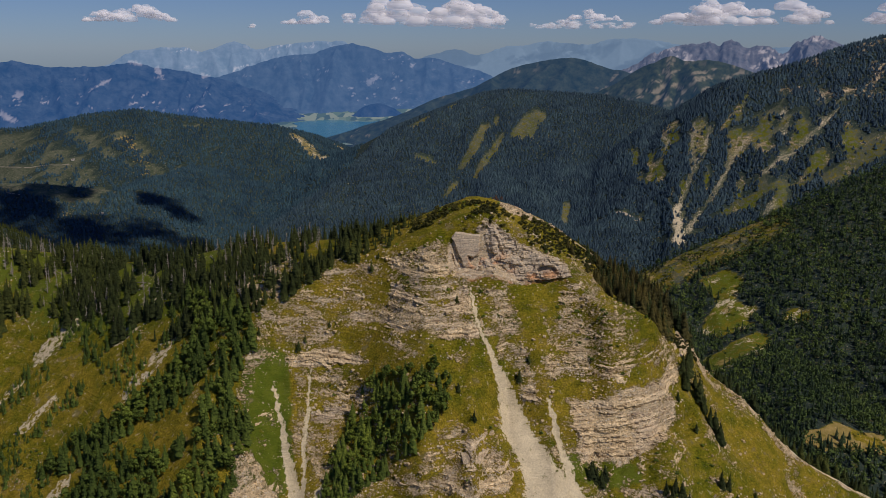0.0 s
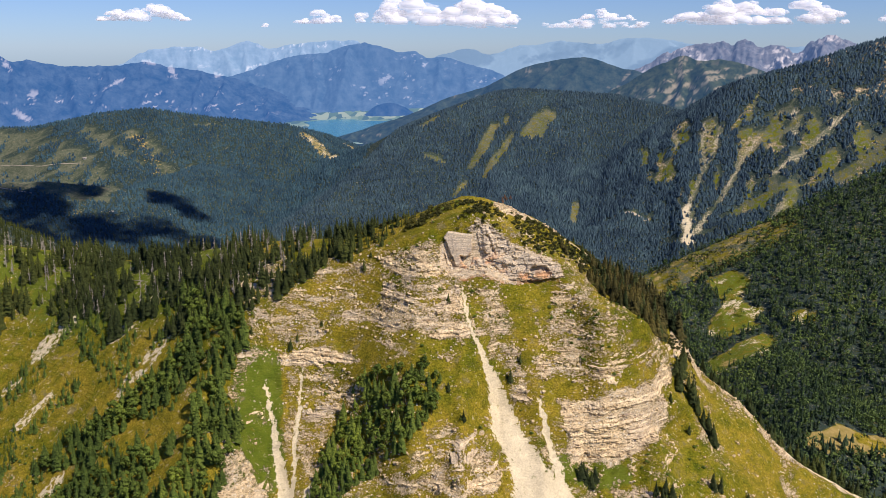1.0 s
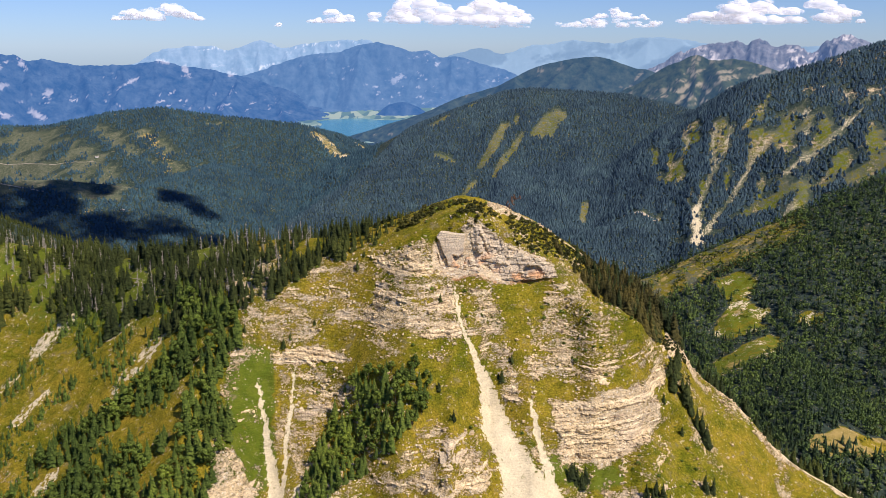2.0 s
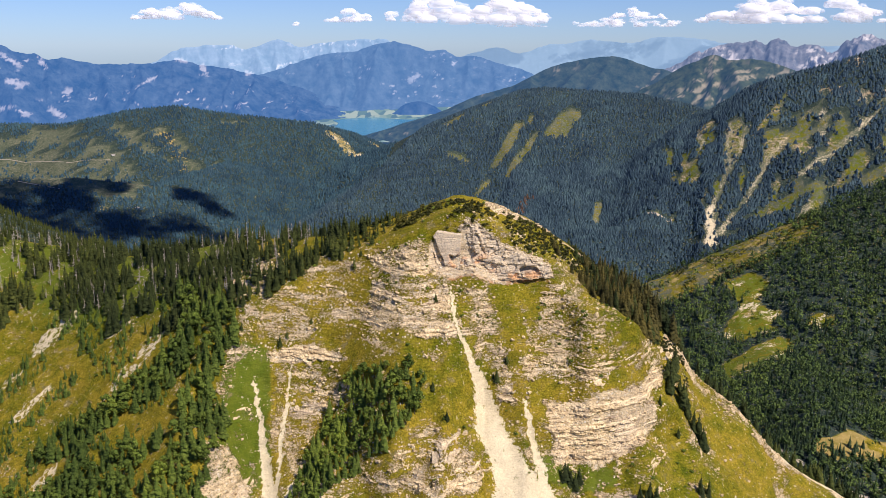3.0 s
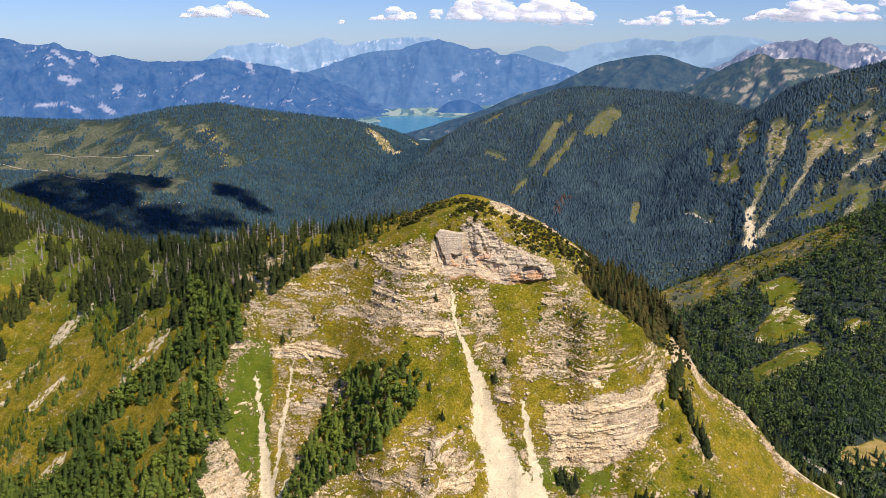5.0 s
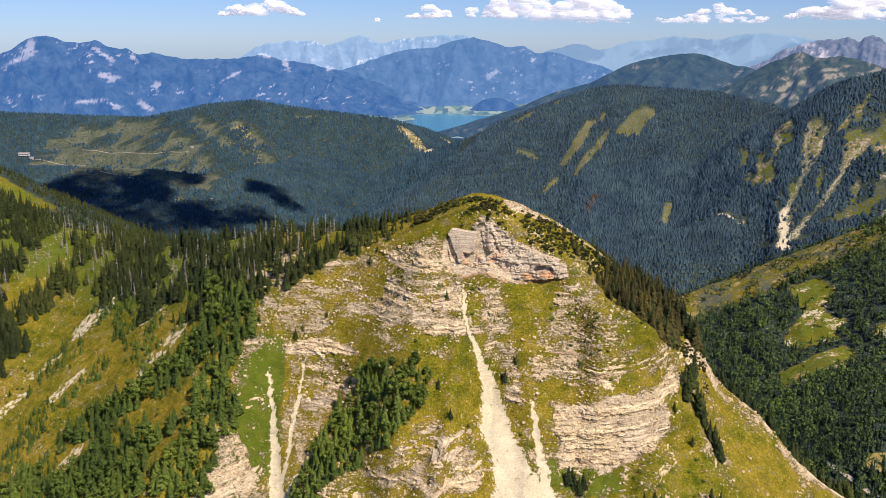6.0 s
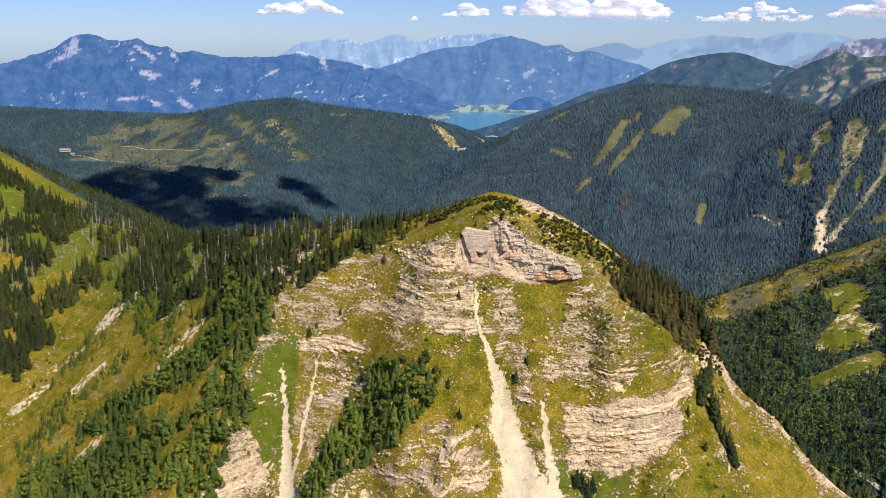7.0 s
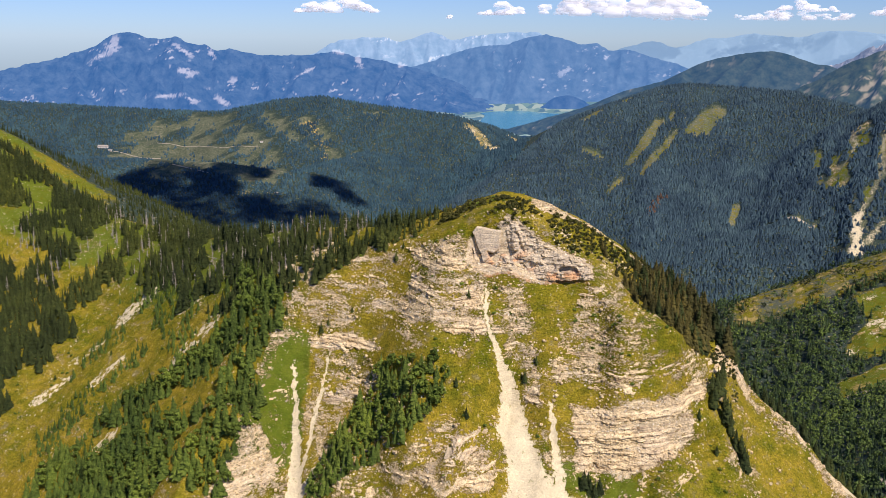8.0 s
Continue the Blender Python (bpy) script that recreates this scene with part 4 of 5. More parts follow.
# ---- clouds ----
def make_cloud(name, alpha, glow):
    m, n, l, bsdf = material(name, 1.0, 0.0)
    bsdf.inputs["Base Color"].default_value = (0.90, 0.90, 0.92, 1)
    bsdf.inputs["Alpha"].default_value = alpha
    # added self-glow lightens the clouds' shaded undersides
    bsdf.inputs["Emission Color"].default_value, bsdf.inputs["Emission Strength"].default_value = (0.82, 0.80, 0.84, 1), glow
    return m


CLOUD, THIN = make_cloud("cloud", 0.42, 0.26), make_cloud("thin_cloud", 0.24, 0.26)
PUFF_BM = bmesh.new()
bmesh.ops.create_icosphere(PUFF_BM, subdivisions=2, radius=1)
PUFF = np.array([v.co[:] for v in PUFF_BM.verts])
PUFF_TRI = np.array([[v.index for v in f.verts] for f in PUFF_BM.faces])
PUFF_BM.free()


def cloud(name, puffs, flatness, seed, size, label, mat=CLOUD):
    """Heaped puffs over a flat base; puffs: middle, half length, half depth, height, turn, count; three thin puffs cling to each."""
    r = np.random.default_rng(seed)
    vs, fs = [], []
    for x, y, z, along, deep, high, turn, count in puffs:
        heap = []
        for k in range(count * 4):
            if k < count:
                u = r.uniform(-1, 1)
                room = math.sqrt(max(0.02, 1 - u * u)) * (0.55 + 0.45 * abs(math.sin(2.6 * u + seed)))
                mid = np.array((u * along, r.uniform(-1, 1) * deep * room, high * room * r.uniform() ** 1.3))
                s = size * r.uniform(0.55, 1.0) * (0.35 + 0.65 * room)
                heap.append((mid, s))
            else:
                mid, big = heap[r.integers(count)]
                way = r.normal(size=3) * (1, 1, 0.7) + (0, 0, 0.35)
                way /= np.linalg.norm(way)
                s = big * r.uniform(0.3, 0.6)
                mid = mid + way * big * (1.25, 1, flatness) * r.uniform(0.85, 1.1)
                mid[2] = max(mid[2], 0)
            jag = 1 + 0.20 * noise2(PUFF[:, 0] * 2.4 + k, PUFF[:, 2] * 2.4 + PUFF[:, 1] * 1.7 + seed, 5)[:, None] + 0.14 * noise2(PUFF[:, 0] * 5.5 - k, PUFF[:, 2] * 5.5 + PUFF[:, 1] * 4, 6)[:, None]
            p = PUFF * jag * (s * 1.25, s, s * flatness)
            p[:, 2] = np.maximum(p[:, 2], -0.22 * s)
            a, b, c = mid
            vs.append(p + (x + a * math.cos(turn) - b * math.sin(turn), y + a * math.sin(turn) + b * math.cos(turn), z + c))
            fs.append(PUFF_TRI + len(PUFF) * len(fs))
    me = mesh_of(name, np.concatenate(vs), np.concatenate(fs), mat)
    me.materials.append(THIN)
    thin = np.concatenate([np.repeat((np.arange(count * 4) >= count).astype(np.int32), len(PUFF_TRI)) for *_, count in puffs])
    if mat is CLOUD:
        me.polygons.foreach_set("material_index", thin)
    return tagged(new(name, me), label, "cloud", "fair-weather clouds", "stuff")


# far heaps over the ranges: middle and base, half length, height, puff size and count
for k, (x, z, along, high, size, count) in enumerate([(-1588, 636, 225, 60, 46, 26), (-726, 628, 115, 58, 38, 14), (-104, 622, 430, 130, 70, 50), (-992, 606, 20, 10, 13, 5),
                                                      (733, 604, 280, 50, 34, 30), (1531, 620, 440, 105, 62, 46), (189, 600, 130, 14, 18, 16), (791, 640, 140, 44, 32, 14), (2263, 620, 230, 80, 56, 24)]):
    cloud("cloud", [(x, 4760 - 0.00008 * x * x, z, along, 60, high, 0.0, count)], 0.72, 400 + k, size, "white heaped fair-weather cloud with a flat base", THIN if k in (4, 6) else CLOUD)
# the heaps overhead whose shade lies on the western hill
cloud("cloud", [(-150, 1020, 1100, 330, 85, 40, 0.08, 76), (-300, 1135, 1110, 105, 85, 30, 0.2, 30), (-182, 1200, 1110, 50, 120, 30, 0.0, 22), (52, 1195, 1110, 70, 12, 24, -0.45, 10)], 0.6, 420, 46, "white flat-based cloud high over the valley", THIN)

# ---- trees ----
def spruce_crown(rng, height, girth, tiers, sprays):
    """Whorls of drooping sprays round a thin core; one mesh."""
    v, f = [], []

    def add(points, tris):
        n = len(v)
        v.extend(points)
        f.extend([(a + n, b + n, c + n) for a, b, c in tris])

    lean = rng.uniform(-0.03, 0.03, 2) * height
    lobes = rng.uniform(0.7, 1.2, 7)
    total = tiers * sprays
    for k in range(total):
        t = 1 - math.sqrt(1 - (k + rng.uniform()) / total * 0.985)
        a = k * 2.39996 + rng.uniform(-0.5, 0.5)
        z = height * (0.07 + 0.90 * t) + rng.uniform(-0.02, 0.02) * height
        reach = girth * (1.02 - t) ** 0.9 * rng.uniform(0.6, 1.1) * lobes[int(a / 0.8976 + 3 * t) % 7] + 0.12
        c, s = math.cos(a), math.sin(a)
        w = reach * rng.uniform(0.28, 0.44) + 0.1
        sag = reach * rng.uniform(0.25, 0.6)
        cx, cy = lean[0] * t, lean[1] * t
        mx, my = cx + c * reach * 0.6, cy + s * reach * 0.6
        add([(cx, cy, z + 0.07 * height * (1 - t) + 0.2), (mx - s * w, my + c * w, z - sag * 0.75), (mx + s * w, my - c * w, z - sag * 0.75), (cx + c * reach, cy + s * reach, z - sag)],
            [(0, 3, 1), (0, 2, 3)])
    base = len(v)
    ring = [(girth * 0.34 * math.cos(a), girth * 0.34 * math.sin(a), height * 0.12) for a in np.arange(5) * 1.2566]
    add(ring + [(lean[0], lean[1], height * 0.97)], [(i, (i + 1) % 5, 5) for i in range(5)])
    return np.array(v), np.array(f)


def pole(height, radius, sides=5, top=0.25, bend=(0, 0)):
    a = np.arange(sides) * 2 * np.pi / sides
    lo = np.stack([radius * np.cos(a), radius * np.sin(a), a * 0 - 0.5], -1)
    hi = np.stack([radius * top * np.cos(a) + bend[0], radius * top * np.sin(a) + bend[1], a * 0 + height], -1)
    k = np.arange(sides)
    f = np.stack([k, (k + 1) % sides, (k + 1) % sides + sides, k, (k + 1) % sides + sides, k + sides], -1).reshape(-1, 3)
    return np.concatenate([lo, hi]), f


def leafy_crown(rng, height, girth, clumps, leaves):
    """A broad crown of leaf tufts gathered in clumps, with gaps between."""
    v, f = [], []
    for c in range(clumps):
        a, u = rng.uniform(0, 6.3), rng.uniform(-0.5, 1)
        ro = girth * rng.uniform(0.35, 0.8) * math.sqrt(max(0.1, 1 - u * u))
        mid = np.array([ro * math.cos(a), ro * math.sin(a), height * (0.55 + 0.34 * u)])
        size = girth * rng.uniform(0.30, 0.52)
        for i in range(leaves):
            d = rng.normal(size=3)
            d /= np.linalg.norm(d)
            p = mid + d * size * rng.uniform(0.7, 1.1)
            e = np.cross(d, rng.normal(size=3))
            e /= np.linalg.norm(e)
            g = np.cross(d, e)
            w = size * rng.uniform(0.5, 0.8) * (11 / max(leaves, 11)) ** 0.5
            n = len(v)
            v += [p + e * w, p - e * w * 0.5 + g * w * 0.8 - d * w * 0.25, p - e * w * 0.5 - g * w * 0.8 - d * w * 0.25]
            f.append((n, n + 1, n + 2))
    return np.array(v), np.array(f)


def snag(rng, height):
    v, f = pole(height, 0.022 * height + 0.05, 5, 0.15, rng.uniform(-0.05, 0.05, 2) * height)
    v, f = list(map(tuple, v)), list(map(tuple, f))
    for k in range(26):
        z, a = height * rng.uniform(0.15, 0.97), rng.uniform(0, 6.3)
        r = height * 0.14 * (1.15 - z / height) * rng.uniform(0.5, 1.2) + 0.25
        c, s, n = math.cos(a), math.sin(a), len(v)
        v += [(0, 0, z + 0.18), (0, 0, z - 0.18), (c * r - s * 0.10, s * r + c * 0.10, z - r * 0.35), (c * r + s * 0.10, s * r - c * 0.10, z - r * 0.25)]
        f += [(n, n + 1, n + 2), (n, n + 3, n + 1), (n, n + 2, n + 3)]
    return np.array(v), np.array(f)


def place_many(kinds, pts, scale, seed):
    """One array of vertices and faces out of many copies."""
    rng = np.random.default_rng(seed)
    which = rng.integers(0, len(kinds), len(pts))
    turn = rng.uniform(0, 6.3, len(pts))
    vs, fs, n = [], [], 0
    for k, (v, f) in enumerate(kinds):
        sel = np.where(which == k)[0]
        if not len(sel):
            continue
        c, s = np.cos(turn[sel])[:, None], np.sin(turn[sel])[:, None]
        x = (v[None, :, 0] * c - v[None, :, 1] * s) * scale[sel][:, None] + pts[sel, 0:1]
        y = (v[None, :, 0] * s + v[None, :, 1] * c) * scale[sel][:, None] + pts[sel, 1:2]
        z = v[None, :, 2] * scale[sel][:, None] + pts[sel, 2:3]
        vs.append(np.stack([x, y, z], -1).reshape(-1, 3))
        fs.append((f[None] + (np.arange(len(sel)) * len(v))[:, None, None]).reshape(-1, 3) + n)
        n += len(sel) * len(v)
    return np.concatenate(vs), np.concatenate(fs)


def part(name, me, parent, label=""):
    ob = new(name, me)
    ob.parent = parent
    return tagged(ob, label)


rng = np.random.default_rng(11)
SPRUCES = [spruce_crown(rng, 10.0, rng.uniform(2.1, 3.1), 11, 10) for k in range(6)]
SLIM = [spruce_crown(rng, 10.0, rng.uniform(1.1, 1.5), 9, 7) for k in range(3)]
SMALL = [spruce_crown(rng, 10.0, rng.uniform(2.2, 2.9), 7, 7) for k in range(3)]
def far_tree(rng):
    """A spruce of the far woods: two ragged skirts."""
    v, f = [], []
    for z0, z1, r, sides in ((-0.05, 0.62, 4.3, 6), (0.26, 0.88, 2.9, 5)):
        n, turn = len(v), rng.uniform(0, 6)
        v += [(r * w * math.cos(turn + 6.2832 * i / sides), r * w * math.sin(turn + 6.2832 * i / sides), 10 * (z0 + d)) for i in range(sides) for w, d in [(rng.uniform(0.65, 1.25), rng.uniform(-0.03, 0.10))]]
        v.append((rng.uniform(-0.2, 0.2), rng.uniform(-0.2, 0.2), 10 * z1))
        f += [(n + i, n + (i + 1) % sides, n + sides) for i in range(sides)]
    return np.array(v), np.array(f)


FAR = [far_tree(rng) for k in range(8)]
FAR_BROAD = [leafy_crown(rng, 9.0, 3.2, 6, 5) for k in range(5)]
TINY = [spruce_crown(rng, 10.0, rng.uniform(2.3, 3.0), 4, 4) for k in range(5)]
BROAD = [leafy_crown(rng, 10.0, 3.4, 15, 18) for k in range(4)]
BUSH = [leafy_crown(rng, 10.0, 9.0, 9, 10) for k in range(4)]
SNAGS = [snag(rng, 10.0) for k in range(4)]


def scatter(n, box, keep, seed, gap):
    """Random places of the plan that keep() accepts, no two closer than gap."""
    r = np.random.default_rng(seed)
    x, y = r.uniform(box[0], box[1], n), r.uniform(box[2], box[3], n)
    ok = keep(x, y, r)
    x, y = x[ok], y[ok]
    seen, out = {}, []
    for a, b in zip(x, y):
        i, j = int(a // gap), int(b // gap)
        if all((a - p) ** 2 + (b - q) ** 2 > gap * gap for di in (-1, 0, 1) for dj in (-1, 0, 1) for p, q in seen.get((i + di, j + dj), ())):
            seen.setdefault((i, j), []).append((a, b))
            out.append((a, b))
    out = np.array(out)
    return np.column_stack([out, height_at(out[:, 0], out[:, 1]) - 0.25])


def wooded(ring, open_scale, threshold, seed, warp=5.0):
    def keep(x, y, r):
        xw, yw = x + warp * fbm(x / 14, y / 14, 3, seed), y + warp * fbm(x / 14, y / 14, 3, seed + 9)
        return inside(xw, yw, ring) & (fbm(x / open_scale, y / open_scale, 3, seed + 5) > threshold)
    return keep


lee = lambda pts: pts[pts[:, 1] < glide(pts[:, 0], CREST[:, 0], CREST[:, 1]) + 20]
ridge_pts = lee(scatter(30000, (-560, 0, 380, 600), lambda x, y, r: wooded(RIDGE_WOOD, 20, -0.22, 201, 9)(x, y, r) & (fbm(x / 17, y / 17, 3, 231) > -0.6 + 0.45 * smooth(-150, -250, x)), 1, 2.5))
edge_pts = scatter(4200, (-220, -75, 298, 430), wooded(EDGE_WOOD, 22, -0.16, 202, 8), 2, 2.7)
west_pts = scatter(6000, (-480, -240, 340, 480), wooded(WEST_WOOD, 20, -0.10, 203, 8), 3, 2.6)
clump_pts = scatter(1800, (-60, 5, 312, 368), wooded(CLUMP, 14, -0.75, 204, 2), 4, 1.9)
east_pts = scatter(4500, (45, 130, 376, 452), lambda x, y, r: wooded(EAST_WOOD, 14, -0.9, 205, 3)(x, y, r) & (fbm(x / 14, y / 14, 3, 210) > 0.10 - 0.55 * smooth(74, 94, x)), 5, 2.1)
flank_pts = scatter(700, (128, 260, 386, 425), lambda x, y, r: np.abs(y - glide(x, CREST[:, 0], CREST[:, 1]) - 6) < 4.5, 6, 2.8)
spot = np.array([(117.5, 393), (115, 387), (118.5, 384), (119, 379), (121, 376), (123, 373), (125.5, 372), (128, 370), (113.5, 382), (116.5, 389), (120.5, 380), (126.5, 368.5), (112.5, 385), (107, 371), (115, 366), (139, 352),
                 (-66, 376), (-63, 378), (-52, 381), (-84, 378), (32, 359), (33.5, 358), (37.8, 361.5), (6.5, 343.5), (13, 334.5), (-3.5, 333.5), (6.2, 369), (62, 333), (64.5, 334), (66.5, 333), (68, 335), (63.5, 336), (-30, 392), (-33, 390), (-25, 395),
                 (92, 327), (96, 328), (98.5, 326), (94, 324), (121, 345), (125, 347), (128, 344), (101, 324), (-140, 336), (-205, 412), (-238, 406), (-60, 400)], float)
spot_pts = np.column_stack([spot, height_at(spot[:, 0], spot[:, 1]) - 0.25])
sapling_pts = scatter(3000, (-225, -112, 340, 455), lambda x, y, r: (fbm(x / 13, y / 13, 3, 206) > 0.12) & (y < glide(x, CREST[:, 0], CREST[:, 1]) - 38), 7, 2.2)


def heights(pts, lo, hi, seed):
    return np.random.default_rng(seed).uniform(lo, hi, len(pts)) * (0.85 + 0.3 * (0.5 + 0.5 * fbm(pts[:, 0] / 30, pts[:, 1] / 30, 2, seed)))


def joined(name, kinds, pts, size, mat, label, seed, category="trees"):
    v, f = place_many(kinds, pts, size / 10.0, seed)
    return tagged(new(name, mesh_of(name, v, f, mat, False)), label, category, kind="stuff")


TRUNK = mesh_of("trunk", *pole(10.0, 0.17, 6, 0.12), BARK)
TRUNK_SHORT = mesh_of("trunk", *pole(6.5, 0.2, 6, 0.3), BARK)
CROWNS = [mesh_of("crown", v, f, NEEDLES, False) for v, f in SPRUCES]
WARM_CROWNS = [mesh_of("crown", v, f, WARM, False) for v, f in SPRUCES]
FRESH_CROWNS = [mesh_of("crown", v, f, FRESH, False) for v, f in SPRUCES]


def spruce_tree(at, size, crown, turn, label, group):
    ob = new("spruce_tree")
    ob.matrix_world = Matrix.Translation(at) @ Matrix.Rotation(turn, 4, "Z") @ Matrix.Scale(size / 10.0, 4)
    part("trunk", TRUNK, ob)
    part("crown", crown, ob)
    return tagged(ob, label, "spruce tree", group)


rng = np.random.default_rng(21)
LEAF_CROWNS = [mesh_of("crown", v, f, LEAVES, False) for v, f in BROAD]


def leaf_tree(at, size, turn, label, group):
    ob = new("broadleaf_tree")
    ob.matrix_world = Matrix.Translation(at) @ Matrix.Rotation(turn, 4, "Z") @ Matrix.Scale(size / 10.0, 4)
    part("trunk", TRUNK_SHORT, ob)
    part("crown", LEAF_CROWNS[int(turn * 7) % 4], ob)
    return tagged(ob, label, "broadleaf tree", group)


for at, size in zip(clump_pts[:150], heights(clump_pts, 3.8, 10.5, 31)):
    crown, turn = FRESH_CROWNS[rng.integers(6)], rng.uniform(0, 6)
    if math.sin(at[0] * 0.9) + math.sin(at[1] * 1.3 + at[0] * 0.4) > 0.35:
        leaf_tree(at, size * 0.8, turn, "green broadleaf tree among spruces on the rocky face", "broadleaf trees of the clump")
    else:
        spruce_tree(at, size, crown, turn, "fresh green spruce in a dense clump on the face", "spruces of the clump")
for k, at in enumerate(spot_pts):
    size = rng.uniform(9.5, 13.5) if k < 13 else rng.uniform(6.5, 9.5) if at[1] < 348 and at[0] > 55 else rng.uniform(3.2, 6.5)
    spruce_tree(at, size, CROWNS[rng.integers(6)], rng.uniform(0, 6), "tall dark spruce standing on the grass slope" if k < 13 else "small lone spruce on the rocky slope", "lone spruces")
for at, size in zip(east_pts[:160], heights(east_pts, 6, 12, 32) * (0.75 + 0.5 * smooth(80, 105, east_pts[:, 0]))):
    spruce_tree(at, size, (WARM_CROWNS if rng.uniform() < 0.5 else CROWNS)[rng.integers(6)], rng.uniform(0, 6), "brownish dark spruce on the steep east shoulder", "spruces of the shoulder")

DEEP_CROWNS = [mesh_of("crown", v, f, DEEP_NEEDLES, False) for v, f in SPRUCES[:3]]
for x, y in ((285, 609), (290, 606), (299, 612), (299, 604), (309, 612), (310, 591), (291, 602), (287, 604), (302, 608)):
    spruce_tree((x, y, float(height_at([x], [y])[0]) - 0.25), rng.uniform(7, 11), DEEP_CROWNS[rng.integers(3)], rng.uniform(0, 6), "dark spruce standing on the dry valley meadow", "spruces of the meadow")

if len(clump_pts) > 150:
    joined("spruce_clump_rest", SPRUCES, clump_pts[150:], heights(clump_pts[150:], 4.5, 10.5, 33), FRESH, "dense dark green spruces on the face", 41)
if len(east_pts) > 160:
    joined("shoulder_spruces_rest", SPRUCES, east_pts[160:], heights(east_pts[160:], 6, 12, 34) * (0.75 + 0.5 * smooth(80, 105, east_pts[160:, 0])), WARM, "dark spruces on the east shoulder", 42)
joined("ridge_spruces", SPRUCES + SLIM, ridge_pts, heights(ridge_pts, 6, 13.5, 35) * (0.32 + 0.58 * smooth(-8, -46, ridge_pts[:, 0]) + 0.25 * smooth(-60, -260, ridge_pts[:, 0])), NEEDLES, "dark spruces crowding the ridge, some thin", 43)
mixed_edge = np.random.default_rng(3).uniform(size=len(edge_pts)) < 0.68
joined("edge_spruces", SPRUCES, edge_pts[mixed_edge], heights(edge_pts[mixed_edge], 7, 13, 36), FRESH, "dark spruces on the steep wooded rib", 44)
joined("edge_broadleaves", BROAD, edge_pts[~mixed_edge], heights(edge_pts[~mixed_edge], 6, 9.5, 37), LEAVES, "green broadleaf trees among spruces", 45)
joined("west_spruces", SPRUCES, west_pts, heights(west_pts, 8, 14, 38), NEEDLES, "dark spruces in the western gully", 46)
joined("spur_spruces", SPRUCES, flank_pts, heights(flank_pts, 6.5, 12, 39), NEEDLES, "spruces behind the rocky spur", 47)
joined("saplings", SMALL, sapling_pts, heights(sapling_pts, 2.5, 7.5, 40), FRESH, "young green spruces dotted on the meadow", 48)


# far woods
def sown(box, gap, seed, keep):
    """Places on a loose raster, shifted at random."""
    r = np.random.default_rng(seed)
    x, y = np.meshgrid(np.arange(box[0], box[1], gap), np.arange(box[2], box[3], gap))
    x, y = (x + r.uniform(-0.95, 0.95, x.shape) * gap).ravel(), (y + r.uniform(-0.95, 0.95, y.shape) * gap).ravel()
    ok = keep(x, y, r)
    x, y = x[ok], y[ok]
    return np.column_stack([x, y, height_at(x, y) - 0.3])


def forest(name, box, seed, gap, lo, hi, kinds, mat, share=1.0, stray=0.0, label="dense dark spruce forest covering the slopes", side=0):
    def keep(x, y, r):
        w = cover_at("wood", x, y)
        dense = (w + 0.35 * (r.uniform(size=len(x)) - 0.5) > 0.5) & (r.uniform(size=len(x)) < share)
        lone = r.uniform(size=len(x)) < stray * smooth(-0.1, 0.4, fbm(x / 30, y / 30, 3, seed))
        return (dense | lone) & (y > glide(x, CREST[:, 0], CREST[:, 1]) + 55) & (side * (x - np.interp(y, [1500, 1665, 1830, 1960, 2100, 2300], [-420, -390, -285, -205, -150, -60])) >= 0)
    pts = sown(box, gap, seed, keep)
    return joined(name, kinds, pts, heights(pts, lo, hi, seed), mat, label, seed)


forest("basin_forest", (150, 660, 470, 1130), 301, 5.4, 7, 14, TINY, DEEP_NEEDLES, 0.6, 0.03)
forest("basin_broadleaves", (150, 660, 470, 1130), 306, 6.2, 7, 14, FAR_BROAD, DEEP_LEAVES, 0.8, 0.30, "green broadleaf trees among far spruces")
# these three distant woods wear the needle colours with haze painted in
forest("flank_forest", (60, 930, 1380, 1860), 302, 3.9, 3, 9.5, FAR, HAZED_WOODS, 0.95, 0.10)
forest("hill_forest", (-480, 560, 1500, 2240), 303, 4.0, 3, 8.5, FAR, HAZED_WOODS, 0.95, 0.04, side=1)
forest("west_hill_forest", (-1850, -200, 1480, 2460), 304, 4.9, 3, 9, FAR, WEST_HAZED_WOODS, 0.95, 0.07, side=-1)
forest("back_forest", (-700, 100, 480, 900), 305, 5.0, 4, 8, TINY, NEEDLES, 0.9)
forest("spur_forest", (100, 290, 440, 640), 307, 4.8, 7, 13, TINY, DEEP_NEEDLES, 0.8)
heath_pts = sown((180, 480, 990, 1125), 3.6, 308, lambda x, y, r: (cover_at("heath", x, y) > 0.12) & (r.uniform(size=len(x)) < 0.9 * smooth(-0.25, 0.25, fbm(x / 18, y / 18, 3, 309))))
joined("heath_bushes", FAR_BROAD, heath_pts, heights(heath_pts, 3.0, 7.5, 310), NEEDLES, "low bushes over the open ridge", 310, "shrubs")

# ---- dead trees, fallen logs, shrubs ----
def dead_tree(at, size, turn, shape):
    ob = new("dead_spruce")
    ob.matrix_world = Matrix.Translation(at) @ Matrix.Rotation(turn, 4, "Z") @ Matrix.Scale(size / 10.0, 4)
    part("trunk", DEAD_TRUNK, ob)
    tagged(part("branchwork", DEAD_LIMBS[shape], ob), kind="stuff")
    return tagged(ob, "grey bare dead spruce standing on the ridge", "dead tree", "dead spruces")


def limbs_only(v, f):
    f = f[10:]
    keep = np.unique(f)
    table = np.zeros(len(v), int)
    table[keep] = np.arange(len(keep))
    return v[keep], table[f]


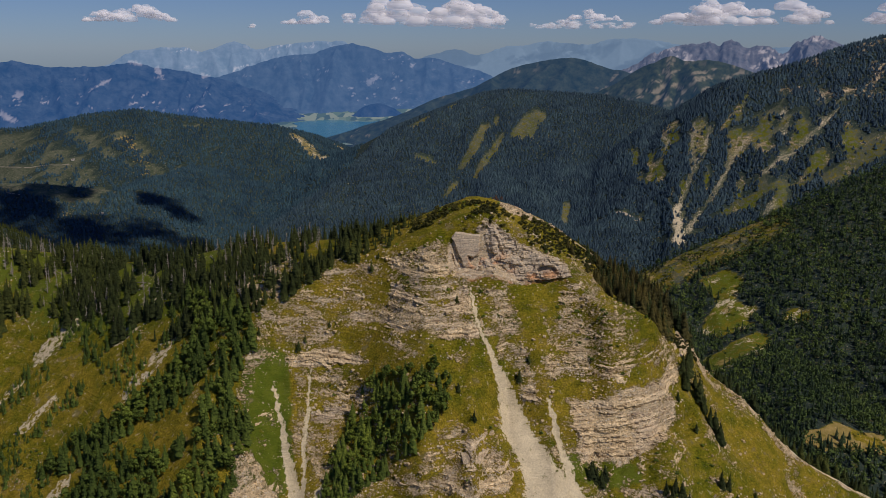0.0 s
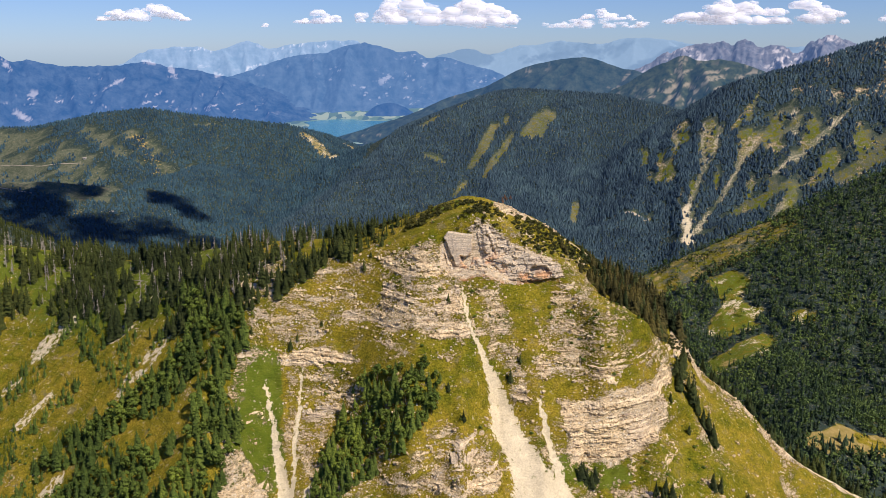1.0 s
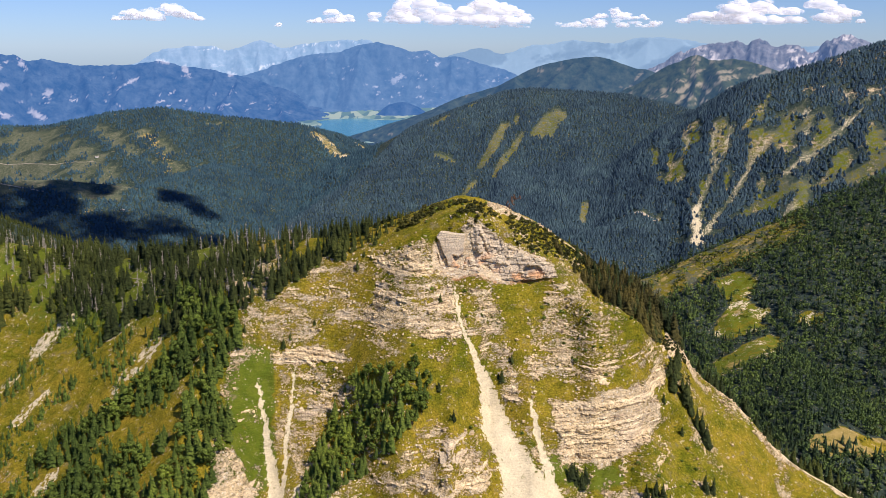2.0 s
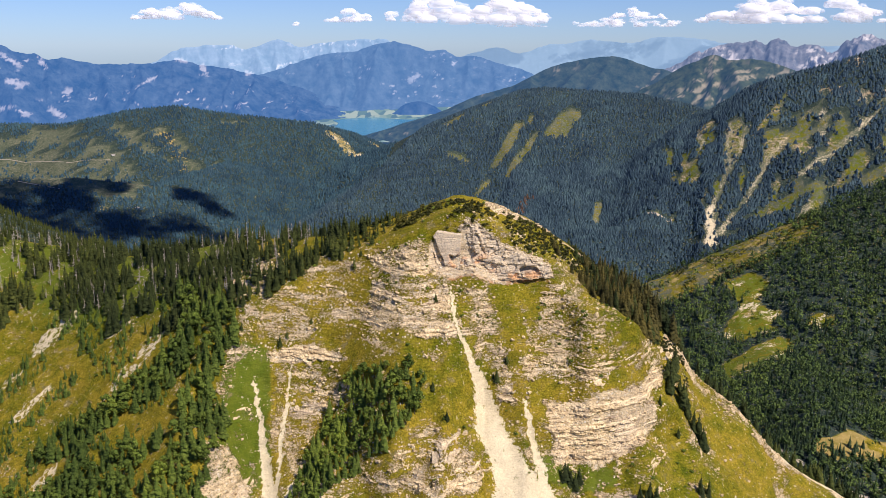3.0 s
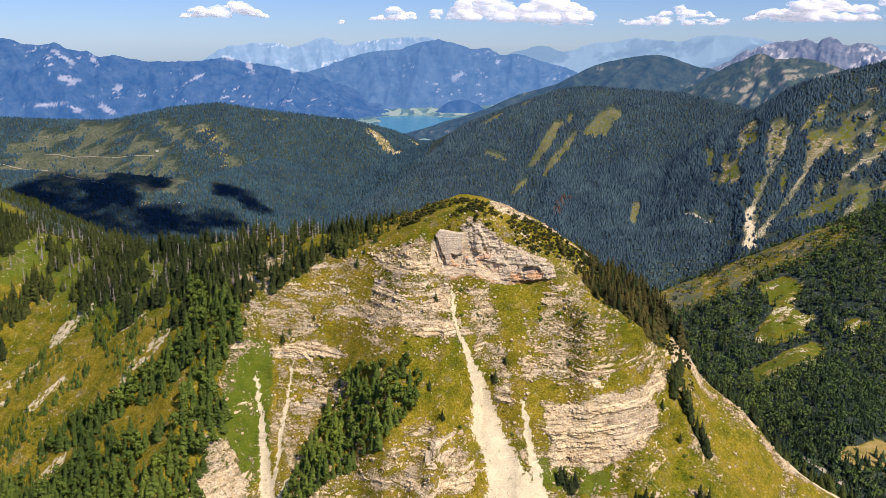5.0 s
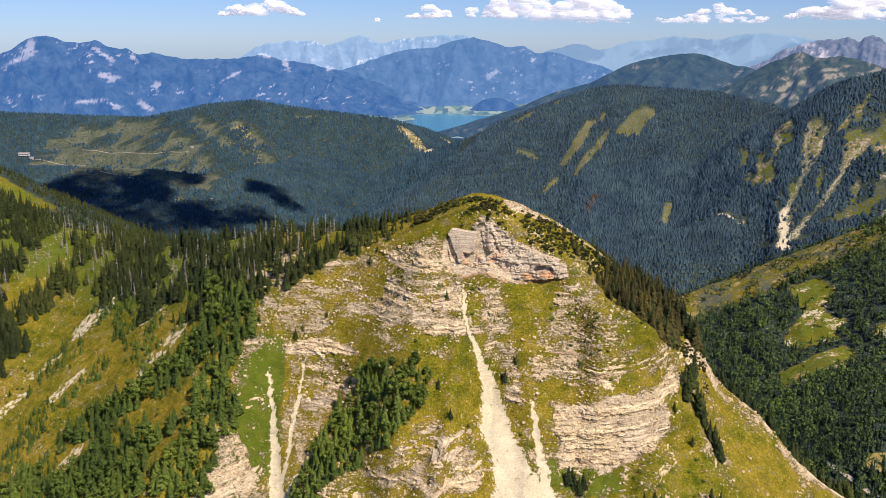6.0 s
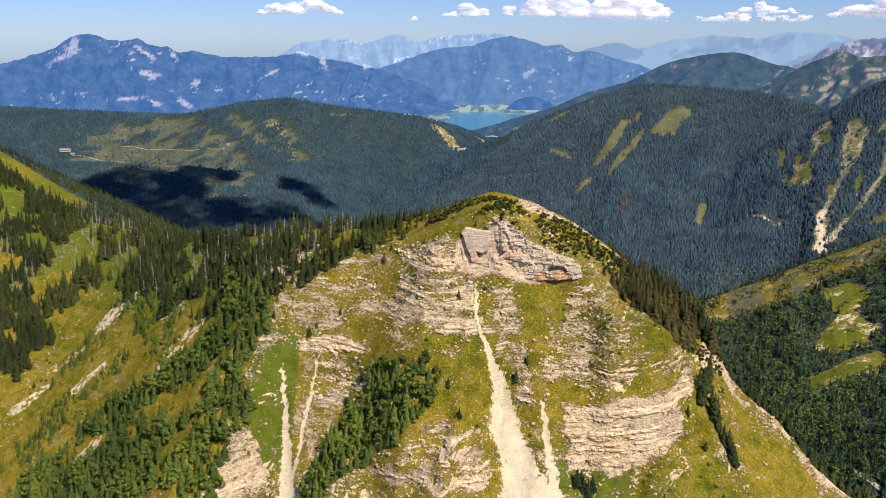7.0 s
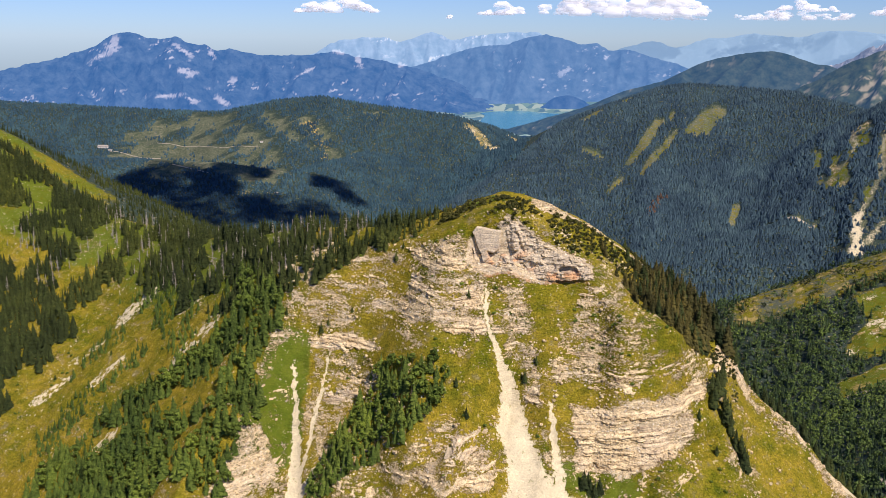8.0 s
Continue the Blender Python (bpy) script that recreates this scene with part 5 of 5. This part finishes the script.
DEAD_TRUNK = mesh_of("trunk", *pole(10.0, 0.24, 6, 0.12, (0.2, 0.1)), DEADWOOD)
DEAD_LIMBS = [mesh_of("branchwork", *limbs_only(*s), DEADWOOD, False) for s in SNAGS]
rng = np.random.default_rng(51)
dead_pts = scatter(2600, (-330, -60, 400, 540), lambda x, y, r: inside(x, y, RIDGE_WOOD) & (fbm(x / 26, y / 26, 3, 207) > 0.0) & (y < glide(x, CREST[:, 0], CREST[:, 1]) + 12), 52, 3.6)
for at in dead_pts[:190]:
    dead_tree(at, rng.uniform(5, 11), rng.uniform(0, 6.3), rng.integers(4))

LOG = mesh_of("fallen_log", *pole(10.0, 0.26, 6, 0.4), DEADWOOD)
log_pts = scatter(400, (-250, -70, 395, 500), lambda x, y, r: inside(x, y, RIDGE_WOOD) & (fbm(x / 24, y / 24, 3, 206) < -0.05), 53, 6.0)[:36]
for at in log_pts:
    turn, size = rng.uniform(0, 6.3), rng.uniform(5, 11)
    far = at[:2] + size * np.array([math.cos(turn), math.sin(turn)])
    tip = Vector((far[0], far[1], float(height_at(far[:1], far[1:])[0]) + 0.1))
    start = Vector((at[0], at[1], at[2] + 0.4))
    ob = new("fallen_log", LOG)
    ob.matrix_world = Matrix.Translation(start) @ (tip - start).to_track_quat("Z", "Y").to_matrix().to_4x4() @ Matrix.Scale(size / 10.0, 4)
    tagged(ob, "weathered grey log lying on the grass", "fallen log", "fallen logs")

shrub_pts = scatter(5000, (-30, 125, 388, 440), lambda x, y, r: (y > glide(x, CREST[:, 0], CREST[:, 1]) - 21 + 6 * (x < 8)) & (y < glide(x, CREST[:, 0], CREST[:, 1]) - 2 + 12 * ((x < -2) | (x > 70))) & (fbm(x / 11, y / 11, 3, 208) > 0.02 - 0.34 * (x > 28)), 54, 1.15)
joined("dwarf_pines", BUSH, shrub_pts, heights(shrub_pts, 0.7, 1.7, 55), SCRUB, "low dark dwarf pines over the summit", 55, "shrubs")
bush_pts = scatter(2400, (-260, 125, 300, 425), lambda x, y, r: (fbm(x / 13, y / 13, 3, 209) > 0.26) & (cover_at("scree", x, y) < 0.1) & (cover_at("rock", x, y) < 0.6), 56, 2.2)
joined("bushes", BUSH, bush_pts, heights(bush_pts, 0.5, 1.4, 57), LEAVES, "small green bushes dotted over the slopes", 57, "shrubs")

# ---- the rock face: beds and blocks of limestone that stand out of the grass ----
ROCK_FACE, rn, rl, rb = material("bedded_limestone", 0.92, 0.1)
tone, bumps = limestone(rn, rl)
tone = mixed(rn, rl, maths(rn, rl, "MULTIPLY", attribute(rn, "grey"), 0.7), tone, mixed(rn, rl, 0.5, tone, (0.46, 0.45, 0.47)))
rl.new(mixed(rn, rl, maths(rn, rl, "MULTIPLY", attribute(rn, "stain"), 0.7), tone, mixed(rn, rl, 1.0, tone, (1.05, 0.62, 0.36), "MULTIPLY")), rb.inputs["Base Color"])
relief(rn, rl, rb, bumps, 0.35, 0.8)


def face_depth(xs, zs):
    """Depth in plan at which the south face reaches each height, column by column."""
    rows = (GY > 285) & (GY < 445)
    ys, table = GY[rows], []
    for i in np.where((GX > xs[0] - 3) & (GX < xs[-1] + 3))[0]:
        climb = np.maximum.accumulate(GZ[rows, i]) + 1e-4 * np.arange(rows.sum())
        table.append(np.interp(zs, climb, ys, left=np.nan, right=np.nan))
    gx = GX[(GX > xs[0] - 3) & (GX < xs[-1] + 3)]
    table = np.array(table)
    return np.stack([np.interp(xs, gx, table[:, k]) for k in range(len(zs))])


def cells(x, z, wide, tall, seed):
    """One even value for each block of a rough masonry, -1 to 1."""
    row = np.floor(z / tall)
    col = np.floor(x / wide + 3.7 * lattice(row.astype(np.int64).astype(np.uint32), np.uint32(seed), seed))
    return 2 * lattice(col.astype(np.int64).astype(np.uint32), row.astype(np.int64).astype(np.uint32), seed + 1) - 1


def rock_face():
    xs, zs = np.arange(-97, 127, 0.40), np.arange(308, 425, 0.34)
    X, Z = np.meshgrid(xs, zs)
    depth = face_depth(xs, zs)
    bad = np.isnan(depth)
    depth = np.where(bad, 0, depth)
    share = rock_share(X, Z)
    bent = Z + 1.4 * fbm(X / 38, Z / 60, 2, 500) + 0.35 * fbm(X / 7, Z / 9, 3, 501)
    hard = smooth(-0.12, 0.18, noise2(bent / 0.75, X / 45, 502)) - 0.5
    thick = noise2(bent / 3.4, X / 70, 503)
    blocks = 0.6 * cells(X + 0.6 * fbm(X / 3, Z / 3, 2, 504), bent, 2.3, 1.15, 505) + 0.4 * cells(X + 0.4 * fbm(X / 2, Z / 2, 2, 506), bent, 0.9, 0.6, 507)
    proud = 2.9 * (share - 0.66) + 0.6 * hard + 0.5 * thick + 0.6 * blocks + 0.7 * fbm(X / 8, Z / 8, 4, 508) + 0.8 * fbm(X / 1.9, Z / 1.5, 3, 509)
    chute = np.zeros(X.shape)
    for z0, x0, half in CHUTES:
        w = np.interp(Z, z0, half)
        chute = np.maximum(chute, smooth(1.6, 0.9, np.abs(X - np.interp(Z, z0, x0)) / w) * smooth(z0[-1] + 2, z0[-1] - 2, Z))
    proud = np.clip(proud - 4 * chute, -1.4, 1.5)

    # the upright cliff under the summit: a smooth slab, a shattered wall, a crack and hollows
    wall = zone(X, Z, SUMMIT_CLIFF, 1.0)
    slab = zone(X + 0.5 * fbm(X / 3, Z / 3, 2, 517), Z, [(5.5, 403), (3.2, 415.5), (6, 418.5), (17.2, 417), (16.4, 409), (10.5, 403)], 0.35)
    facets = 0.75 * cells(X * 0.9 + 0.35 * Z + 1.2 * fbm(X / 5, Z / 5, 2, 510), Z + 0.2 * X, 4.2, 3.6, 511) + 0.5 * cells(X * 0.8 - 0.3 * Z, Z - 0.15 * X, 1.7, 1.5, 512) + 0.3 * hard
    wall_relief = facets * (1 - 0.92 * slab) + 1.6 * slab - 0.08 * (Z - 408) + 0.9 * fbm(X / 7, Z / 7, 4, 513) * (1 - 0.7 * slab)
    wall_relief += 1.4 * zone(X, Z, [(20.5, 424), (23, 424), (27, 410), (22.5, 408)], 0.8)
    def hollow(ring, deep, soft=0.7):
        return deep * zone(X + 0.5 * fbm(X / 2, Z / 2, 2, 514), Z + 0.5 * fbm(X / 2, Z / 2, 2, 515), ring, soft)
    wall_relief -= hollow([(2.0, 417), (3.4, 417), (9.2, 402.5), (7.6, 402)], 5.0, 0.5)
    wall_relief -= hollow([(17.2, 417.5), (18.6, 417), (20.5, 410), (24, 408), (21, 405.5), (16.6, 407.8)], 4.5)
    wall_relief -= hollow([(11.5, 407.5), (17.5, 407), (15.5, 403), (13, 403.5)], 3.2)
    wall_relief -= hollow([(20, 403), (27, 402.6), (29, 400.6), (22, 400.8)], 3.0)
    wall_relief -= hollow([(43.5, 401), (46, 402.6), (51, 402), (52, 400.4), (44, 400)], 3.5)
    wall_relief -= hollow([(23.5, 417), (25, 416), (27.5, 408), (26, 408.5)], 2.2)
    upright = 386.4 + 0.03 * X + 0.12 * (Z - 410) - wall_relief
    Y = np.where(wall > 0.3, upright, depth - proud)
    shown = ((proud > -0.7) & ~bad & (wall < 0.05)) | (wall > 0.3)
    quads = grid_faces(len(zs), len(xs))
    quads = quads[shown.ravel()[quads].all(1) & (np.ptp((wall > 0.3).ravel()[quads].astype(int), axis=1) == 0)]
    used, table = np.unique(quads), np.zeros(X.size, int)
    table[used] = np.arange(len(used))
    stain = np.maximum(zone(X, Z, [(11, 407), (18, 409), (30, 407), (33, 400), (12, 400)], 2.0), zone(X, Z, [(38, 399.5), (52, 400.5), (56, 397), (38, 396)], 1.2)) * smooth(-0.25, 0.25, fbm(X / 4, Z / 2.5, 3, 516))
    me = mesh_of("rock_face", np.stack([X, Y, Z], -1).reshape(-1, 3)[used], table[quads], ROCK_FACE, False)
    grey = np.maximum(0.9 * wall, 0.45 * smooth(-0.1, 0.3, fbm(X / 18, Z / 9, 3, 118)))
    me.attributes.new("grey", "FLOAT", "POINT").data.foreach_set("value", grey.ravel()[used].astype(np.float32))
    me.attributes.new("stain", "FLOAT", "POINT").data.foreach_set("value", stain.ravel()[used].astype(np.float32))
    return tagged(part("rock_face", me, ground, "banded pale limestone ledges and a broken cliff under the summit"), kind="stuff")


rock_face()


def stone_shape(rng, rough):
    """An angular stone with knocked-off corners."""
    bm = bmesh.new()
    bmesh.ops.create_cube(bm, size=1.0)
    for v in bm.verts:
        v.co += Vector(rng.uniform(-rough, rough, 3))
    bmesh.ops.bevel(bm, geom=bm.edges[:], offset=0.16, segments=1, affect="EDGES", clamp_overlap=True)
    bmesh.ops.triangulate(bm, faces=bm.faces[:])
    v, f = np.array([q.co[:] for q in bm.verts]), np.array([[q.index for q in t.verts] for t in bm.faces])
    bm.free()
    return v, f


rng = np.random.default_rng(61)
STONES = [stone_shape(rng, 0.2) for k in range(8)]
STONE_MESHES = [mesh_of("stone", v * (1, 1, 0.75), f, STONE, False) for v, f in STONES]


def stone_share(x, y, r):
    w = cover_at("rock", x, y)
    return r.uniform(size=len(x)) < np.clip(w - 0.12, 0, 0.5) * 1.5


stone_pts = scatter(42000, (-100, 175, 292, 425), stone_share, 62, 0.7)
stone_size = 0.22 + 1.2 * np.random.default_rng(63).uniform(size=len(stone_pts)) ** 4
order = np.argsort(-stone_size)
rng = np.random.default_rng(65)
for k in order[:290]:
    ob = new("stone", STONE_MESHES[rng.integers(8)])
    ob.parent = ground
    ob.matrix_world = Matrix.Translation(stone_pts[k] + (0, -0.2, 0.35)) @ Matrix.Rotation(rng.uniform(0, 6.3), 4, "Z") @ Matrix.Scale(stone_size[k], 4)
rest = order[290:]
v, f = place_many([(b * (1, 1, 0.7), g) for b, g in STONES], stone_pts[rest] + (0, -0.1, 0.35), stone_size[rest], 64)
tagged(part("scattered_stones", mesh_of("scattered_stones", v, f, STONE, False), ground, "pale limestone rubble strewn over grass"), kind="stuff")

# ---- tracks, the inn on the western hill, the browned spruces ----
GRAVEL = make_plain("pale_gravel", (0.32, 0.28, 0.22), (0.50, 0.44, 0.35), 0.8)


def track(name, nodes, half, label):
    """A ribbon of gravel laid on the land."""
    pts = np.array(nodes, float)
    run = np.concatenate([[0], np.cumsum(np.hypot(*np.diff(pts, axis=0).T))])
    s = np.arange(0, run[-1], 3.0)
    x, y = glide(s, run, pts[:, 0]), glide(s, run, pts[:, 1])
    dx, dy = np.gradient(x), np.gradient(y)
    n = np.hypot(dx, dy)
    rows = []
    for side in (-1, -0.33, 0.33, 1):
        px, py = x - side * half * dy / n, y + side * half * dx / n
        rows.append(np.stack([px, py, height_at(px, py) + 0.35], -1))
    return tagged(new(name, mesh_of(name, np.concatenate(rows), grid_faces(4, len(s)), GRAVEL)), label, "track", kind="structure")


track("track", [(236, 640), (244, 627), (254, 602), (269, 585), (284, 572), (300, 566)], 1.8, "pale gravel track along the meadow")
track("track", [(-907, 1669), (-856, 1658), (-802, 1643)], 1.2, "pale gravel track across the pasture")
track("track", [(-1194, 2088), (-1070, 2060), (-954, 2004), (-859, 1993)], 0.8, "pale track towards the hut on the pasture")
track("track", [(-1310, 2045), (-1293, 2048), (-1222, 2035), (-1150, 2025)], 0.9, "pale gravel drive below the inn")
track("track", [(290, 1612), (325, 1598), (366, 1582)], 3.0, "pale forest road on the wooded slope")

PLASTER = make_plain("white_plaster", (0.70, 0.68, 0.63), (0.82, 0.80, 0.76), 1.0)
SHINGLE = make_plain("grey_shingle", (0.30, 0.27, 0.24), (0.44, 0.40, 0.36), 2.0)
PANE, pn, pl, pb = material("window_glass", 0.1, 0.5)
pb.inputs["Base Color"].default_value = (0.05, 0.06, 0.08, 1)


def box_part(name, lo, hi, mat, parent, label=""):
    bm = bmesh.new()
    bmesh.ops.create_cube(bm, size=1.0)
    for v in bm.verts:
        v.co = Vector([(a + b) / 2 + c * (b - a) for a, b, c in zip(lo, hi, v.co)])
    me = bpy.data.meshes.new(name)
    bm.to_mesh(me)
    bm.free()
    me.materials.append(mat)
    return part(name, me, parent, label)


def house(x, y, long, deep, tall, turn, label):
    ob = new("house")
    ob.matrix_world = pose(x, y, float(height_at([x], [y])[0]) - 0.5, 0, 0, turn)
    wall = box_part("wall", (-long / 2, -deep / 2, 0), (long / 2, deep / 2, tall), PLASTER, ob, "white plastered walls")
    for k in range(max(1, int(long // 5))):
        wx = -long / 2 + 2.5 + 5 * k
        box_part("window", (wx - 0.7, -deep / 2 - 0.06, tall * 0.45), (wx + 0.7, -deep / 2 + 0.05, tall * 0.45 + 1.2), PANE, wall)
    bm = bmesh.new()
    o, rise = 1.0, deep * 0.3
    ring = [[bm.verts.new((sx * (long / 2 + o), y0, z0)) for y0, z0 in ((-deep / 2 - o, tall), (0, tall + rise), (deep / 2 + o, tall), (deep / 2 + o, tall - 0.4), (0, tall + rise - 0.4), (-deep / 2 - o, tall - 0.4))] for sx in (-1, 1)]
    for k in range(6):
        bm.faces.new((ring[0][k], ring[1][k], ring[1][(k + 1) % 6], ring[0][(k + 1) % 6]))
    bm.faces.new(ring[0][::-1])
    bm.faces.new(ring[1])
    me = bpy.data.meshes.new("roof")
    bm.to_mesh(me)
    bm.free()
    me.materials.append(SHINGLE)
    part("roof", me, ob, "grey pitched roof")
    return tagged(ob, label, "house")


house(-1337, 2058, 27, 12, 4.5, 8, "white mountain inn standing on the pasture")
house(-1312, 2050, 9, 6, 3, 8, "small white annex beside the inn")
house(-857, 2008, 7, 5, 3, 30, "small white hut on the wooded hill")
house(-645, 1618, 8, 5, 3, -10, "low pale hut below the pasture")

RUST = make_needles("browned_needles", (0.07, 0.045, 0.032), (0.15, 0.085, 0.06))
rust_pts = sown((70, 125, 1655, 1760), 5.0, 77, lambda x, y, r: (np.hypot((x - 98 - 0.3 * (y - 1705)) / 13, (y - 1705) / 45) + 0.5 * fbm(x / 14, y / 14, 2, 78) < 1) & (r.uniform(size=len(x)) < 0.55))
joined("browned_spruces", FAR, rust_pts, heights(rust_pts, 7, 11, 79), RUST, "reddish brown dying spruces in the forest", 79)
